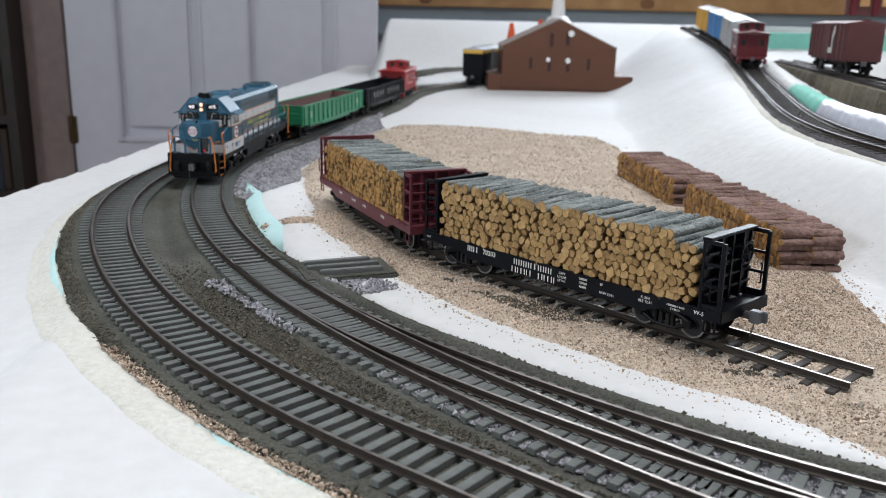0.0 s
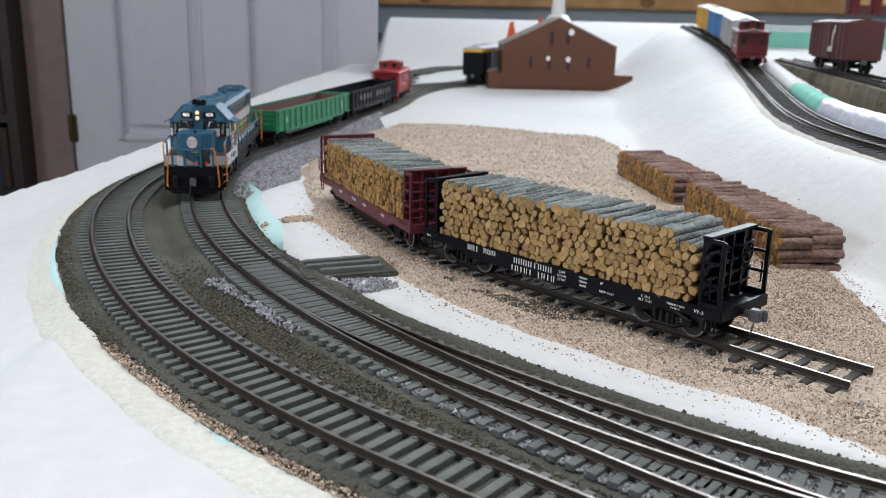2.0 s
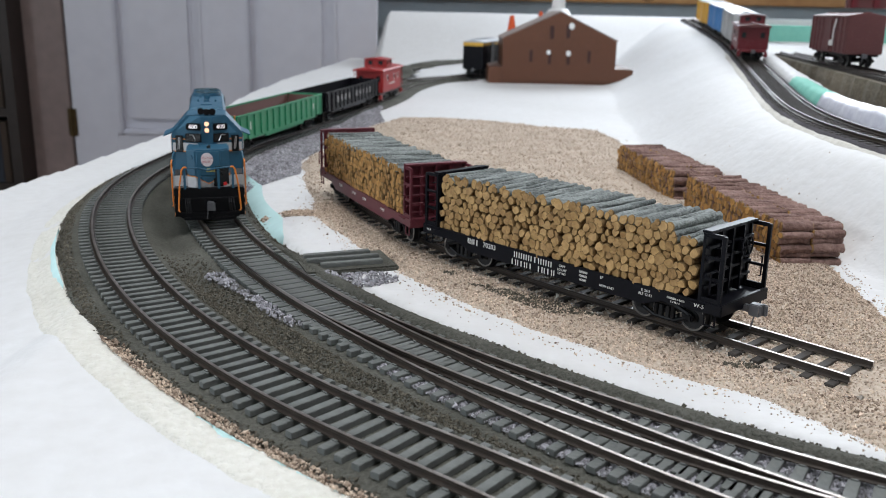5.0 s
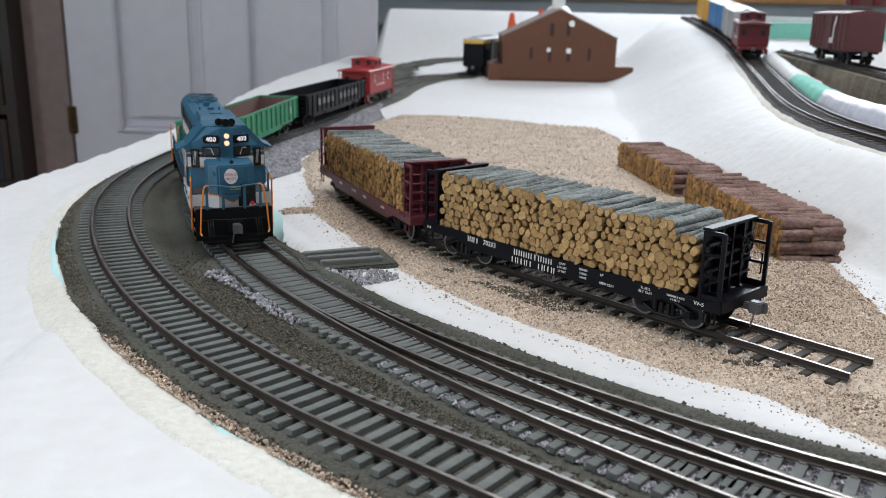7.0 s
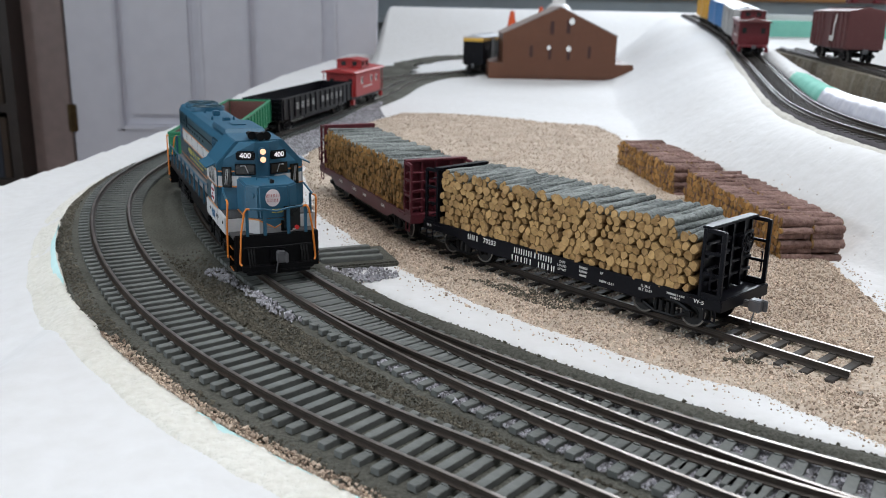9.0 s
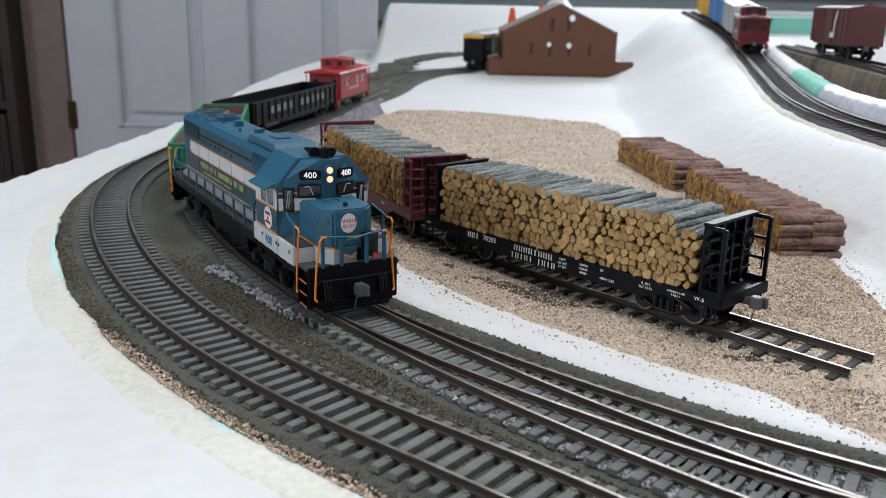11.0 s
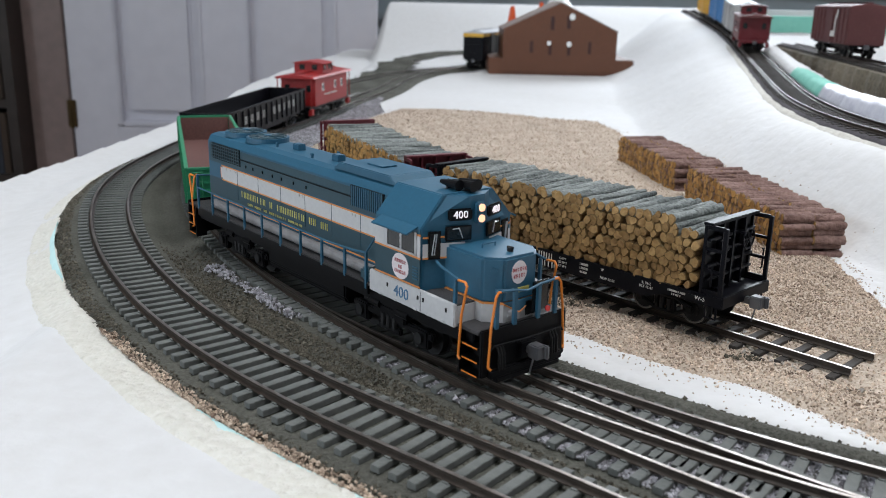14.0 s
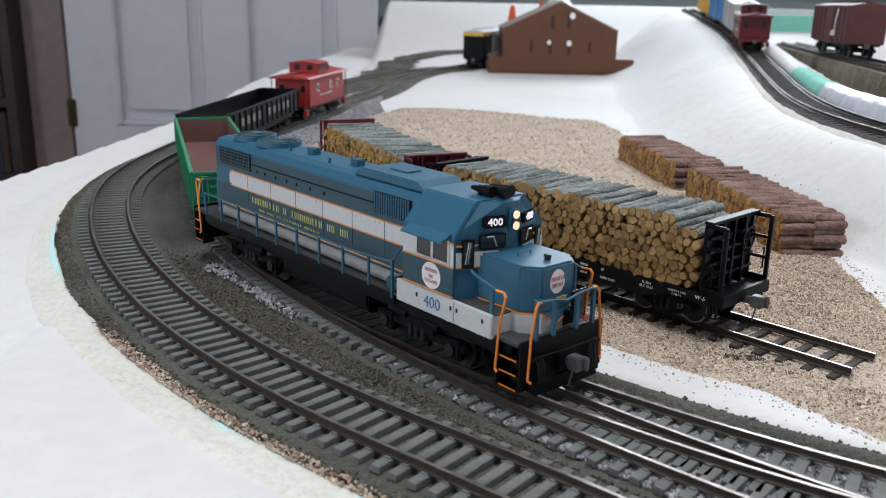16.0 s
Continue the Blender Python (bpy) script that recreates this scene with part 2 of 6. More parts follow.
def ground_z(x, y):
    """Height of the plaster land."""
    z = -0.0075 + 0.0012 * rough(x * 0.5, y * 0.5)
    d_out, i_out = away(OUTER, x, y)
    s_out = side(OUTER, x, y, i_out)
    left = np.where(s_out < 0, d_out, 0)
    band = np.clip((left - 0.0246 - 0.0008 * rough(x * 2, y * 2)) / 0.0100, 0, 1)
    z = z - (0.0055 * band + 0.009 * ramp(left, 0.034, 0.08)) * ramp(1.2 - y, 0.0, 0.3) + 0.0011 * rough(x * 2.5, y * 2.5) * (band > 0) * (band < 1)
    d_tan = np.where(inside(TAN_AREA, x, y), 0, toward(TAN_AREA, x, y))
    d_in = np.minimum(away(ROUTE, x, y)[0], away(THROUGH, x, y)[0])
    lift = 1 - ramp(d_tan, 0.0, 0.018)
    z = z + lift * 0.0010 * ramp(d_in, 0.016, 0.034)
    z = z + 0.0045 * ramp(d_in, 0.0325, 0.036) * ramp(y, 0.36, 0.42) * ramp(0.62 - y, 0.0, 0.06) * (s_out > 0.05) * ramp(-0.02 - x, 0, 0.05)
    z = z + 0.003 * ramp(x, -0.02, 0.08) * ramp(y, 0.8, 1.0)
    d_up, i_up = away(UPPER, x, y)
    s_up = side(UPPER, x, y, i_up)
    zu = UPPER_Z[i_up] - 0.006
    width = np.interp(y, (0.3, 0.45, 0.7, 1.2, 1.8), (0.045, 0.058, 0.10, 0.15, 0.2))
    rise = np.where(s_up < 0, 1 - ramp(d_up, 0.018, width + 0.018), 1)
    z = z + (zu - z) * rise
    # beyond the climbing track a low ridge, then the land falls towards the ledge
    far_side = np.where(s_up > 0, d_up, 0)
    ridge = np.interp(y, (0.45, 0.65, 0.8, 1.0, 1.2), (0.0135, 0.0095, 0.006, 0.006, 0.0)) * ramp(far_side, 0.022, 0.034) * (1 - ramp(far_side, 0.036, 0.052))
    z = z + ridge - 0.022 * ramp(far_side, 0.034, 0.055) * ramp(1.2 - y, 0, 0.12)
    z = z + 0.0015 * rough(x, y) * rise * (d_up > 0.02)
    # the white slope at the far end
    z = np.maximum(z, (-0.004 + 0.104 * ramp(y, 1.60, 2.0)) * ramp(x, -0.165, -0.125) - 0.02 * (1 - ramp(x, -0.165, -0.125)))
    # hollow under the roadbed
    b = np.minimum(d_in, d_out)
    gap = np.maximum(d_in, d_out)
    i_r = away(ROUTE, x, y)[1]
    tight = (side(ROUTE, x, y, i_r) > 0) & (y < 0.40)
    z = z - 0.006 * np.maximum(np.where(tight, 1 - ramp(b, 0.0236, 0.0262), 1 - ramp(b, 0.019, 0.0265)), gap < 0.048) * (y < 1.5)
    return z


def sheet(name, xs, ys, zfun, material, keep=None, kind="structure", label="", category="ground"):
    X, Y = np.meshgrid(xs, ys)
    Z = zfun(X, Y)
    nx, ny = len(xs), len(ys)
    idx = np.arange(nx * ny).reshape(ny, nx)
    q = np.stack([idx[:-1, :-1], idx[:-1, 1:], idx[1:, 1:], idx[1:, :-1]], -1).reshape(-1, 4)
    if keep is not None:
        k = keep((X[:-1, :-1] + X[1:, 1:]) / 2, (Y[:-1, :-1] + Y[1:, 1:]) / 2).reshape(-1)
        q = q[k]
    v = np.stack([X, Y, Z], -1).reshape(-1, 3)
    used = np.unique(q)
    remap = np.full(nx * ny, -1)
    remap[used] = np.arange(len(used))
    ob = mesh_of(name, v[used].tolist(), remap[q].tolist(), material)
    return tagged(ob, label, category, "", kind)


def edge_x(y):
    return np.interp(y, (0.0, 0.58, 0.69, 0.874, 1.05, 1.48, 1.89, 2.1), (-0.34, -0.302, -0.289, -0.276, -0.264, -0.255, -0.229, -0.22))


ys_land = np.concatenate([np.arange(0.04, 0.62, 0.003), np.arange(0.62, 2.06, 0.009)])
xs_land = np.concatenate([np.arange(-0.36, 0.30, 0.003), np.arange(0.30, 0.95, 0.009)])
land = sheet("ground", xs_land, ys_land, ground_z, PLASTER, lambda x, y: x > edge_x(y),
             label="rough white plaster land of a model railway layout")


def skirt():
    """The table's side under the edge of the land."""
    bm = bmesh.new()
    rows = []
    for y in np.arange(0.04, 2.05, 0.02):
        x = float(edge_x(y))
        rows.append([bm.verts.new((x + 0.006, y, -0.02)), bm.verts.new((x + 0.006, y, -0.12)), bm.verts.new((x + 0.04, y, -0.12))])
    for a, b in zip(rows, rows[1:]):
        for i in range(2):
            bm.faces.new((a[i], a[i + 1], b[i + 1], b[i]))
    return bm


tagged(link("table_edge", skirt(), PLASTER), "white side of the layout table", "table edge", "", "structure")


# ---- roadbed and patches ----
def bed_z(x, y):
    d = np.minimum(np.minimum(away(ROUTE, x, y)[0], away(THROUGH, x, y)[0]), away(OUTER, x, y)[0])
    z = -0.0046 + 0.0004 * rough(x * 3, y * 3) - 0.0035 * ramp(d, 0.0175, 0.0275)
    # the inner shoulder stands as high as the ties
    dr, ir = away(ROUTE, x, y)
    z = z + 0.0036 * (side(ROUTE, x, y, ir) > 0) * ramp(dr, 0.0145, 0.0160) * (1 - ramp(dr, 0.0222, 0.0258)) * ramp(0.42 - y, 0, 0.06)
    gap = np.maximum(away(OUTER, x, y)[0], np.minimum(away(ROUTE, x, y)[0], away(THROUGH, x, y)[0]))
    far = ramp(y, 0.86, 0.95)
    return z - 0.004 * ramp(d, 0.026, 0.032) * (gap > 0.05) * (1 - far) + 0.003 * far


def bed_keep(x, y):
    d = np.minimum(np.minimum(away(ROUTE, x, y)[0], away(THROUGH, x, y)[0]), away(OUTER, x, y)[0])
    gap = np.maximum(away(OUTER, x, y)[0], np.minimum(away(ROUTE, x, y)[0], away(THROUGH, x, y)[0]))
    dr, ir = away(ROUTE, x, y)
    tight = (side(ROUTE, x, y, ir) > 0) & (y < 0.40) & (dr > 0.0256 + 0.0006 * rough(x * 5, y * 5))
    do, io = away(OUTER, x, y)
    tight |= (side(OUTER, x, y, io) < 0) & (do > 0.0250 + 0.0008 * rough(x * 4, y * 4)) & (y < 0.7)
    return ~tight & ((d < 0.0275 + 0.0012 * rough(x * 4, y * 4) + 0.012 * ramp(y, 0.95, 1.15) * (1 + rough(x, y))) | (gap < 0.05) | ((gap < 0.085 + 0.01 * rough(x, y)) & (y > 0.84) & (y < 1.35)) | (np.hypot((x + 0.045) / 0.6, y - 1.22) < 0.10 + 0.03 * rough(x * 2, y * 2)))


tagged(sheet("roadbed", np.arange(-0.24, 0.16, 0.0017), np.concatenate([np.arange(0.08, 0.56, 0.0017), np.arange(0.56, 0.62, 0.0025), np.arange(0.62, 1.46, 0.005)]),
             bed_z, ROADBED, bed_keep, label="grey-green painted roadbed under the tracks", category="roadbed"))


# an unfinished spur that leaves the main line and bends along the far white slope
FAR_SPUR = line(-0.098, 1.20, radians(86), [(0.38, 0.15), (0.15, -9.0), (0.17, 0.2)])


def far_spur_keep(x, y):
    d, i = away(FAR_SPUR, x, y)
    return d < np.interp(i * 0.002, (0, 0.30, 0.45, 0.55, 0.7), (0.034, 0.031, 0.020, 0.0085, 0.007)) + 0.006 * rough(x * 2, y * 2) * (y < 1.66)


tagged(sheet("far_roadbed", np.arange(-0.16, 0.12, 0.0035), np.arange(1.20, 1.86, 0.0035), lambda x, y: ground_z(x, y) + 0.0022 + 0.0020 * rough(x * 5, y * 5) * (y < 1.66) + 0.007 * np.exp(-((x + 0.075) ** 2 + (y - 1.50) ** 2) / 0.0030), ROADBED, far_spur_keep,
             label="torn dark grey roadbed of an unfinished spur", category="roadbed"))


def tan_z(x, y):
    d = np.where(inside(TAN_AREA, x, y), toward(TAN_AREA, x, y), 0)
    sunk = 0.0005 * (1 - ramp(away(SIDING, x, y)[0], 0.0150, 0.0185))
    return ground_z(x, y) - 0.0006 + 0.0018 * ramp(d, 0.0, 0.007) + 0.0006 * rough(x * 4, y * 4) - sunk


def tan_keep(x, y):
    return inside(TAN_AREA, x, y)


tagged(sheet("tan_ballast", np.arange(-0.12, 0.25, 0.0024), np.arange(0.16, 0.91, 0.0024), tan_z, TAN, tan_keep,
             label="tan sand and fine gravel round the siding", category="ballast"))


def bank_keep(x, y):
    d, i = away(OUTER, x, y)
    return (side(OUTER, x, y, i) < 0) & (d > 0.0236) & (d < 0.0392 + 0.0006 * rough(x * 3, y * 3)) & (y < 0.62)


tagged(sheet("plaster_bank", np.arange(-0.26, 0.08, 0.0012), np.arange(0.10, 0.64, 0.0014), lambda x, y: ground_z(x, y) + 0.0007 + 0.0005 * rough(x * 5, y * 5) + 0.0005 * rough(x * 11 + 3, y * 11) - 0.0022 * ramp(away(OUTER, x, y)[0], 0.0360, 0.0390), BANK, bank_keep,
             label="rough cream plaster bank below the roadbed", category="bank"))


# ---- tracks ----
def rail_strip(bm, line_, off, zs, lo=0, hi=None):
    """One rail: foot, web and head along a line."""
    prof = [(-1.2, -2.4), (1.2, -2.4), (1.2, -2.0), (0.35, -1.7), (0.35, -0.9), (0.55, -0.6), (0.55, -0.08), (0.38, 0), (-0.38, 0), (-0.55, -0.08),
            (-0.55, -0.6), (-0.35, -0.9), (-0.35, -1.7), (-1.2, -2.0)]
    rows = []
    for i in range(lo, hi or len(line_), 3):
        x, y, h = line_[i]
        z = zs[i] if hasattr(zs, "__len__") else zs
        nx, ny = -math.sin(h), math.cos(h)
        rows.append([bm.verts.new((x + nx * (off + u / 1000), y + ny * (off + u / 1000), z + w / 1000)) for u, w in prof])
    n = len(prof)
    for a, b in zip(rows, rows[1:]):
        for i in range(n):
            f = bm.faces.new((a[i], a[(i + 1) % n], b[(i + 1) % n], b[i]))
            f.material_index = 1 if 6 <= i <= 8 else 0
    for r in (rows[0], rows[-1]):
        f = bm.faces.new(r)
        f.material_index = 1
    bmesh.ops.recalc_face_normals(bm, faces=bm.faces)


def tie_mesh(name, length, width, thick, material):
    bm = B((0, 0, 0, width, length, thick), bevel=0.15)
    spikes = B(*[(0, sy * (8.7 + d), thick / 2 + 0.15, width * 0.62, 0.9, 0.5) for sy in (-1, 1) for d in (-1.35, 1.35)])
    extra = bpy.data.meshes.new("spikes")
    spikes.to_mesh(extra)
    spikes.free()
    bm.from_mesh(extra)
    bpy.data.meshes.remove(extra)
    me = bpy.data.meshes.new(name)
    bm.to_mesh(me)
    bm.free()
    me.materials.append(material)
    return me


TIE_ME = tie_mesh("tie", 30, 2.9, 1.9, TIE)
TIEB_ME = tie_mesh("tie_old", 29, 2.8, 1.9, TIE_BROWN)


def track(name, label, line_, zs, pitch, me, lo=0, hi=None, ties=True, limit=300, skew=0.4, z_tie=-0.0034, rails=(-0.0087, 0.0087), tops=None):
    root = thing(name, label, "railway track", kind="structure")
    hi = hi or len(line_)
    for off in rails:
        bm = bmesh.new()
        rail_strip(bm, line_, off, zs, lo, hi)
        part("rail", bm, (RAIL, tops or RAILTOP), root)
    if not ties:
        return root
    rnd = random.Random(name)
    step = max(1, int(round(pitch / 0.002)))
    for i in range(lo, hi, step):
        x, y, h = line_[i]
        z = zs[i] if hasattr(zs, "__len__") else zs
        ob = new("tie", me)
        ob.parent = root
        ob.matrix_basis = pose(x, y, z + z_tie, 0, 0, math.degrees(h) + rnd.uniform(-skew, skew) * 2)
    return root


track("outer_track", "grey-tied curved model track nearest the layout's edge", OUTER, 0.0, 0.0062, TIE_ME)
track("main_track", "curved model track with dark rails and grey ties", ROUTE, 0.0, 0.0062, TIE_ME)
track("turnout_track", "diverging rails of a track switch", THROUGH, 0.0, 0.0062, TIE_ME, lo=557)
track("siding_track", "dark brown siding track laid in tan ballast", SIDING, SIDING_Z, 0.0072, TIEB_ME)
track("spur_track", "model track that runs past the freight house", SPUR, 0.0, 0.0072, TIEB_ME)
track("climbing_track", "model track that climbs along a white hill", UPPER, UPPER_Z, 0.0072, TIEB_ME, tops=RAIL)

# ---- paints of the rolling stock ----
BLUE = mat("loco_blue", (0.017, 0.092, 0.158), (0.014, 0.078, 0.136), 0.46, scale=60, fine=900)
# darker copy of the blue: shade of hood and cab sides as colour
SHADED_BLUE = mat("loco_shaded_blue", (0.020, 0.058, 0.080), (0.017, 0.049, 0.068), 0.45, scale=60, fine=900)
GREYWHITE = mat("loco_grey_white", (0.50, 0.50, 0.51), (0.44, 0.44, 0.455), 0.5, scale=60, fine=700)
SILVER = mat("loco_silver", (0.215, 0.21, 0.215), (0.175, 0.17, 0.175), 0.5, 0.1, scale=200, fine=700)
ORANGE = mat("orange_paint", (0.78, 0.24, 0.03), (0.66, 0.19, 0.02), 0.45, scale=80)
PINSTRIPE = mat("orange_stripe", (0.66, 0.25, 0.06), (0.56, 0.2, 0.05), 0.5, scale=80)
BLACK = mat("black_plastic", (0.006, 0.006, 0.007), (0.003, 0.003, 0.004), 0.45, scale=80, fine=700, spec=0.16)
DARKGREY = mat("dark_grey_plastic", (0.014, 0.0135, 0.0145), (0.008, 0.008, 0.009), 0.6, scale=80, fine=700, spec=0.3)
WALKWAY = mat("walkway_tread", (0.035, 0.032, 0.034), (0.02, 0.02, 0.021), 0.75, scale=300, fine=1600, bump=0.0002)
WHEEL = mat("dark_wheel", (0.34, 0.32, 0.30), (0.18, 0.165, 0.15), 0.35, 0.4, scale=100)
COUPLER = mat("coupler_metal", (0.20, 0.20, 0.21), (0.12, 0.12, 0.13), 0.4, 0.6, scale=100)
YELLOWLET = mat("yellow_lettering", (0.62, 0.56, 0.16), (0.5, 0.45, 0.12), 0.5, scale=80)
WHITELET = mat("white_lettering", (0.78, 0.77, 0.74), (0.66, 0.65, 0.62), 0.5, scale=80)
BLUELET = mat("blue_lettering", (0.05, 0.16, 0.30), (0.04, 0.13, 0.25), 0.5, scale=80)
REDLET = mat("red_lettering", (0.45, 0.06, 0.07), (0.38, 0.05, 0.06), 0.5, scale=80)
HERALD = mat("herald_white", (0.74, 0.68, 0.70), (0.66, 0.6, 0.62), 0.5, scale=80)
GLOWTEXT = mat("lit_number", (1.0, 0.92, 0.96), (1, 0.92, 0.96), 0.5, glow=0.55)
LAMPGLOW = mat("lit_headlight", (1.0, 0.56, 0.34), (1, 0.56, 0.34), 0.4, glow=1.0)
REDLENS = mat("red_lens", (0.6, 0.03, 0.03), (0.5, 0.02, 0.02), 0.3)
GLASSDARK = mat("window_glass", (0.018, 0.02, 0.022), (0.010, 0.012, 0.013), 0.16, scale=60)
CHROME = mat("window_frame_silver", (0.6, 0.6, 0.62), (0.45, 0.45, 0.47), 0.3, 0.7, scale=80)


def words(text, size, depth=0.15):
    """A bmesh of lettering in the built-in font, middle at 0, in the x-y plane, cap height about size (millimetres)."""
    cu = bpy.data.curves.new("lettering", "FONT")
    cu.body, cu.size, cu.extrude = text, size * 1.4 / 1000, depth / 2000
    cu.align_x, cu.align_y, cu.resolution_u = "CENTER", "CENTER", 2
    ob = bpy.data.objects.new("lettering", cu)
    scene.collection.objects.link(ob)
    bpy.context.view_layer.update()
    me = bpy.data.meshes.new_from_object(ob.evaluated_get(bpy.context.evaluated_depsgraph_get()))
    bm = bmesh.new()
    bm.from_mesh(me)
    bpy.data.objects.remove(ob)
    bpy.data.curves.remove(cu)
    bpy.data.meshes.remove(me)
    return bm


def bars(counts, pitch, height, stroke, seed=1, gap=1.0):
    """Rows of plain letter-sized bars, one group for each word, middle at 0, in the x-y plane (millimetres)."""
    rnd = random.Random(seed)
    total = sum(counts) + gap * (len(counts) - 1)
    x = -total * pitch / 2
    boxes = []
    for n in counts:
        for _ in range(n):
            cx = x + pitch / 2
            if rnd.random() < 0.25:
                boxes.append((cx, 0, 0, stroke, height, 0.14))
            else:
                boxes += [(cx + d * pitch * 0.24, 0, 0, stroke * 0.85, height, 0.14) for d in (-1, 1)]
            x += pitch
        x += gap * pitch
    return B(*boxes)


def disc(rx, ry, depth=0.15, seg=24):
    bm = bmesh.new()
    bmesh.ops.create_cone(bm, cap_ends=True, segments=seg, radius1=0.001, radius2=0.001, depth=depth / 1000)
    bm.transform(Matrix.Diagonal((rx, ry, 1, 1)))
    return bm


def at_mm(x, y, z, rx=0, ry=0, rz=0):
    return pose(x / 1000, y / 1000, z / 1000, rx, ry, rz)


def placed(bm, m):
    bm.transform(m)
    return bm


def wheelset(parent, x, r, material, z=None, rim=False):
    """An axle with two flanged wheels across the track; rim: bright worn treads."""
    z = r if z is None else z
    axle = part("wheelset", C(((x, -9, z), (x, 9, z), 1.0), seg=8), DARKGREY, parent)
    for s in (-1, 1):
        bm = C(((x, s * 7.6, z), (x, s * 10.0, z), r), ((x, s * 7.1, z), (x, s * 7.8, z), r + 0.7), ((x, s * 10.0, z), (x, s * 10.3, z), r * 0.45), seg=24)
        part("wheel", bm, DARKGREY if rim else material, axle)
        if rim:
            ring = bmesh.new()
            for k in range(24):
                a0, a1 = k * math.pi / 12, (k + 1) * math.pi / 12
                cyl(ring, (x + (r - 0.4) * math.cos(a0), s * 10.0, z + (r - 0.4) * math.sin(a0)), (x + (r - 0.4) * math.cos(a1), s * 10.0, z + (r - 0.4) * math.sin(a1)), 0.36, seg=5)
            part("rim", ring, material, axle)
    return axle


def coupler(parent, x, d, z=10.0, material=None):
    bm = B((x - d * 3, 0, z, 8, 2.2, 2.4), (x + d * 2.6, 0.4, z, 4.0, 3.4, 4.2), (x + d * 4.6, 1.9, z, 2.6, 1.3, 4.0), bevel=0.35)
    cyl(bm, (x + d * 3, -0.9, z - 1), (x + d * 2.2, -1.6, z - 6.5), 0.28, seg=6)
    part("coupler", bm, material or COUPLER, parent, "grey metal knuckle coupler with a bent pin")


# ---- the locomotive: x ahead, its deck 17.5 mm over the rails ----
def locomotive():
    lo = thing("diesel_locomotive", "blue and grey model road-switcher diesel with orange stripes, headlights lit", "locomotive", pose(0, 0, 0))
    # frame and walkway
    part("frame", B((0, 0, 14.0, 186, 30, 5.0), (0, 0, 10.0, 120, 14, 5), bevel=0.3), BLACK, lo)
    part("walkway", B((-20, 0, 17.0, 136, 33.4, 1.0), (86, 0, 17.0, 22, 33.4, 1.0), (-92, 0, 17.0, 9, 33.4, 1.0), bevel=0.2), WALKWAY, lo)
    for s in (-1, 1):
        part("side_sill", B((-22, s * 16.4, 15.4, 130, 0.8, 3.4)), BLACK, lo)
        sk = part("sill_panel", B((67, s * 17.5, 19.9, 42, 1.2, 6.8), bevel=0.25), GREYWHITE, lo, "light grey sill panel with hinged doors")
        part("panel_joint", B((72.5, s * 18.12, 19.9, 0.3, 0.12, 6.0)), SILVER, sk)
        for x in (56, 71.3, 73.9, 84.5):
            part("latch", B((x, s * 18.2, 20.8, 0.6, 0.3, 1.2)), DARKGREY, sk)
        for x in (52, 60, 70, 76, 83):
            part("hinge", B((x, s * 18.15, 16.9, 1.6, 0.3, 0.5)), GREYWHITE, sk)
        m = at_mm(63, s * 18.2, 19.9, 90, 0, 0) if s < 0 else at_mm(63, s * 18.2, 19.9, 90, 0, 180)
        part("number", placed(words("400", 3.6), m), BLUELET, sk, "blue road number")
        part("battery_box", B((42, s * 14.5, 19.5, 9, 3.5, 4), bevel=0.8), SHADED_BLUE, lo)
        # the pipe and duct along the running board
        part("air_duct", placed(C(((-80, s * 11.9, 19.6), (40, s * 11.9, 19.6), 1.9), seg=14), Matrix.Identity(4)), SILVER, lo, "silver duct along the hood's foot")
        part("pinstripe", B((-19, s * 10.62, 22.2, 132, 0.2, 0.5)), PINSTRIPE, lo, "orange pinstripe")
    # long hood with its rounded shoulders
    hood_out = [(-10.5, 17.5), (-10.5, 45.6), (-9.0, 48.0), (-6, 48.8), (6, 48.8), (9.0, 48.0), (10.5, 45.6), (10.5, 17.5)]
    hood = part("long_hood", prism(hood_out, "x", -87, 49), BLUE, lo, "blue long hood with a broad grey stripe")
    for s in (-1, 1):
        y = s * 10.56
        # side panels darker than the roof, their shade put into the colour
        part("lower_panel", B((-19, y, 26.6, 135, 0.16, 8.2)), SHADED_BLUE, hood, "darker blue band, side shade in its colour, that carries the lettering")
        part("upper_panel", B((-19, y, 41.0, 134, 0.12, 7.6)), SHADED_BLUE, hood)
        part("stripe", B((-12.5, y + s * 0.03, 33.6, 122, 0.22, 5.4), (-74, y + s * 0.03, 33.6, 2, 0.22, 4.2)), GREYWHITE, hood, "broad light grey stripe")
        part("pinstripe", B((-13, y + s * 0.05, 36.55, 123, 0.24, 0.5), (-13, y + s * 0.05, 30.65, 123, 0.24, 0.5), (-75.2, y + s * .05, 33.6, .5, .24, 4.6)), PINSTRIPE, hood, "thin orange line")
        rz = 0 if s < 0 else 180
        part("lettering", placed(bars((8, 1, 8, 2, 2), 2.7, 2.5, 0.5, 3), at_mm(-24, s * 10.72, 27.6, 90, 0, rz)), YELLOWLET, hood, "yellow company lettering")
        part("small_lettering", placed(bars((3, 4, 2, 9, 7), 1.5, 0.9, 0.3, 5), at_mm(-30, s * 10.72, 24.4, 90, 0, rz)), YELLOWLET, hood)
        grille = part("radiator_grille", B((-70, s * 10.7, 42.0, 26, 0.4, 6.6)), BLACK, hood, "dark radiator grille in two bays")
        for i in range(13):
            part("slat", B((-82 + i * 2, s * 10.95, 42.0, 0.5, 0.25, 6.4)), SHADED_BLUE, grille)
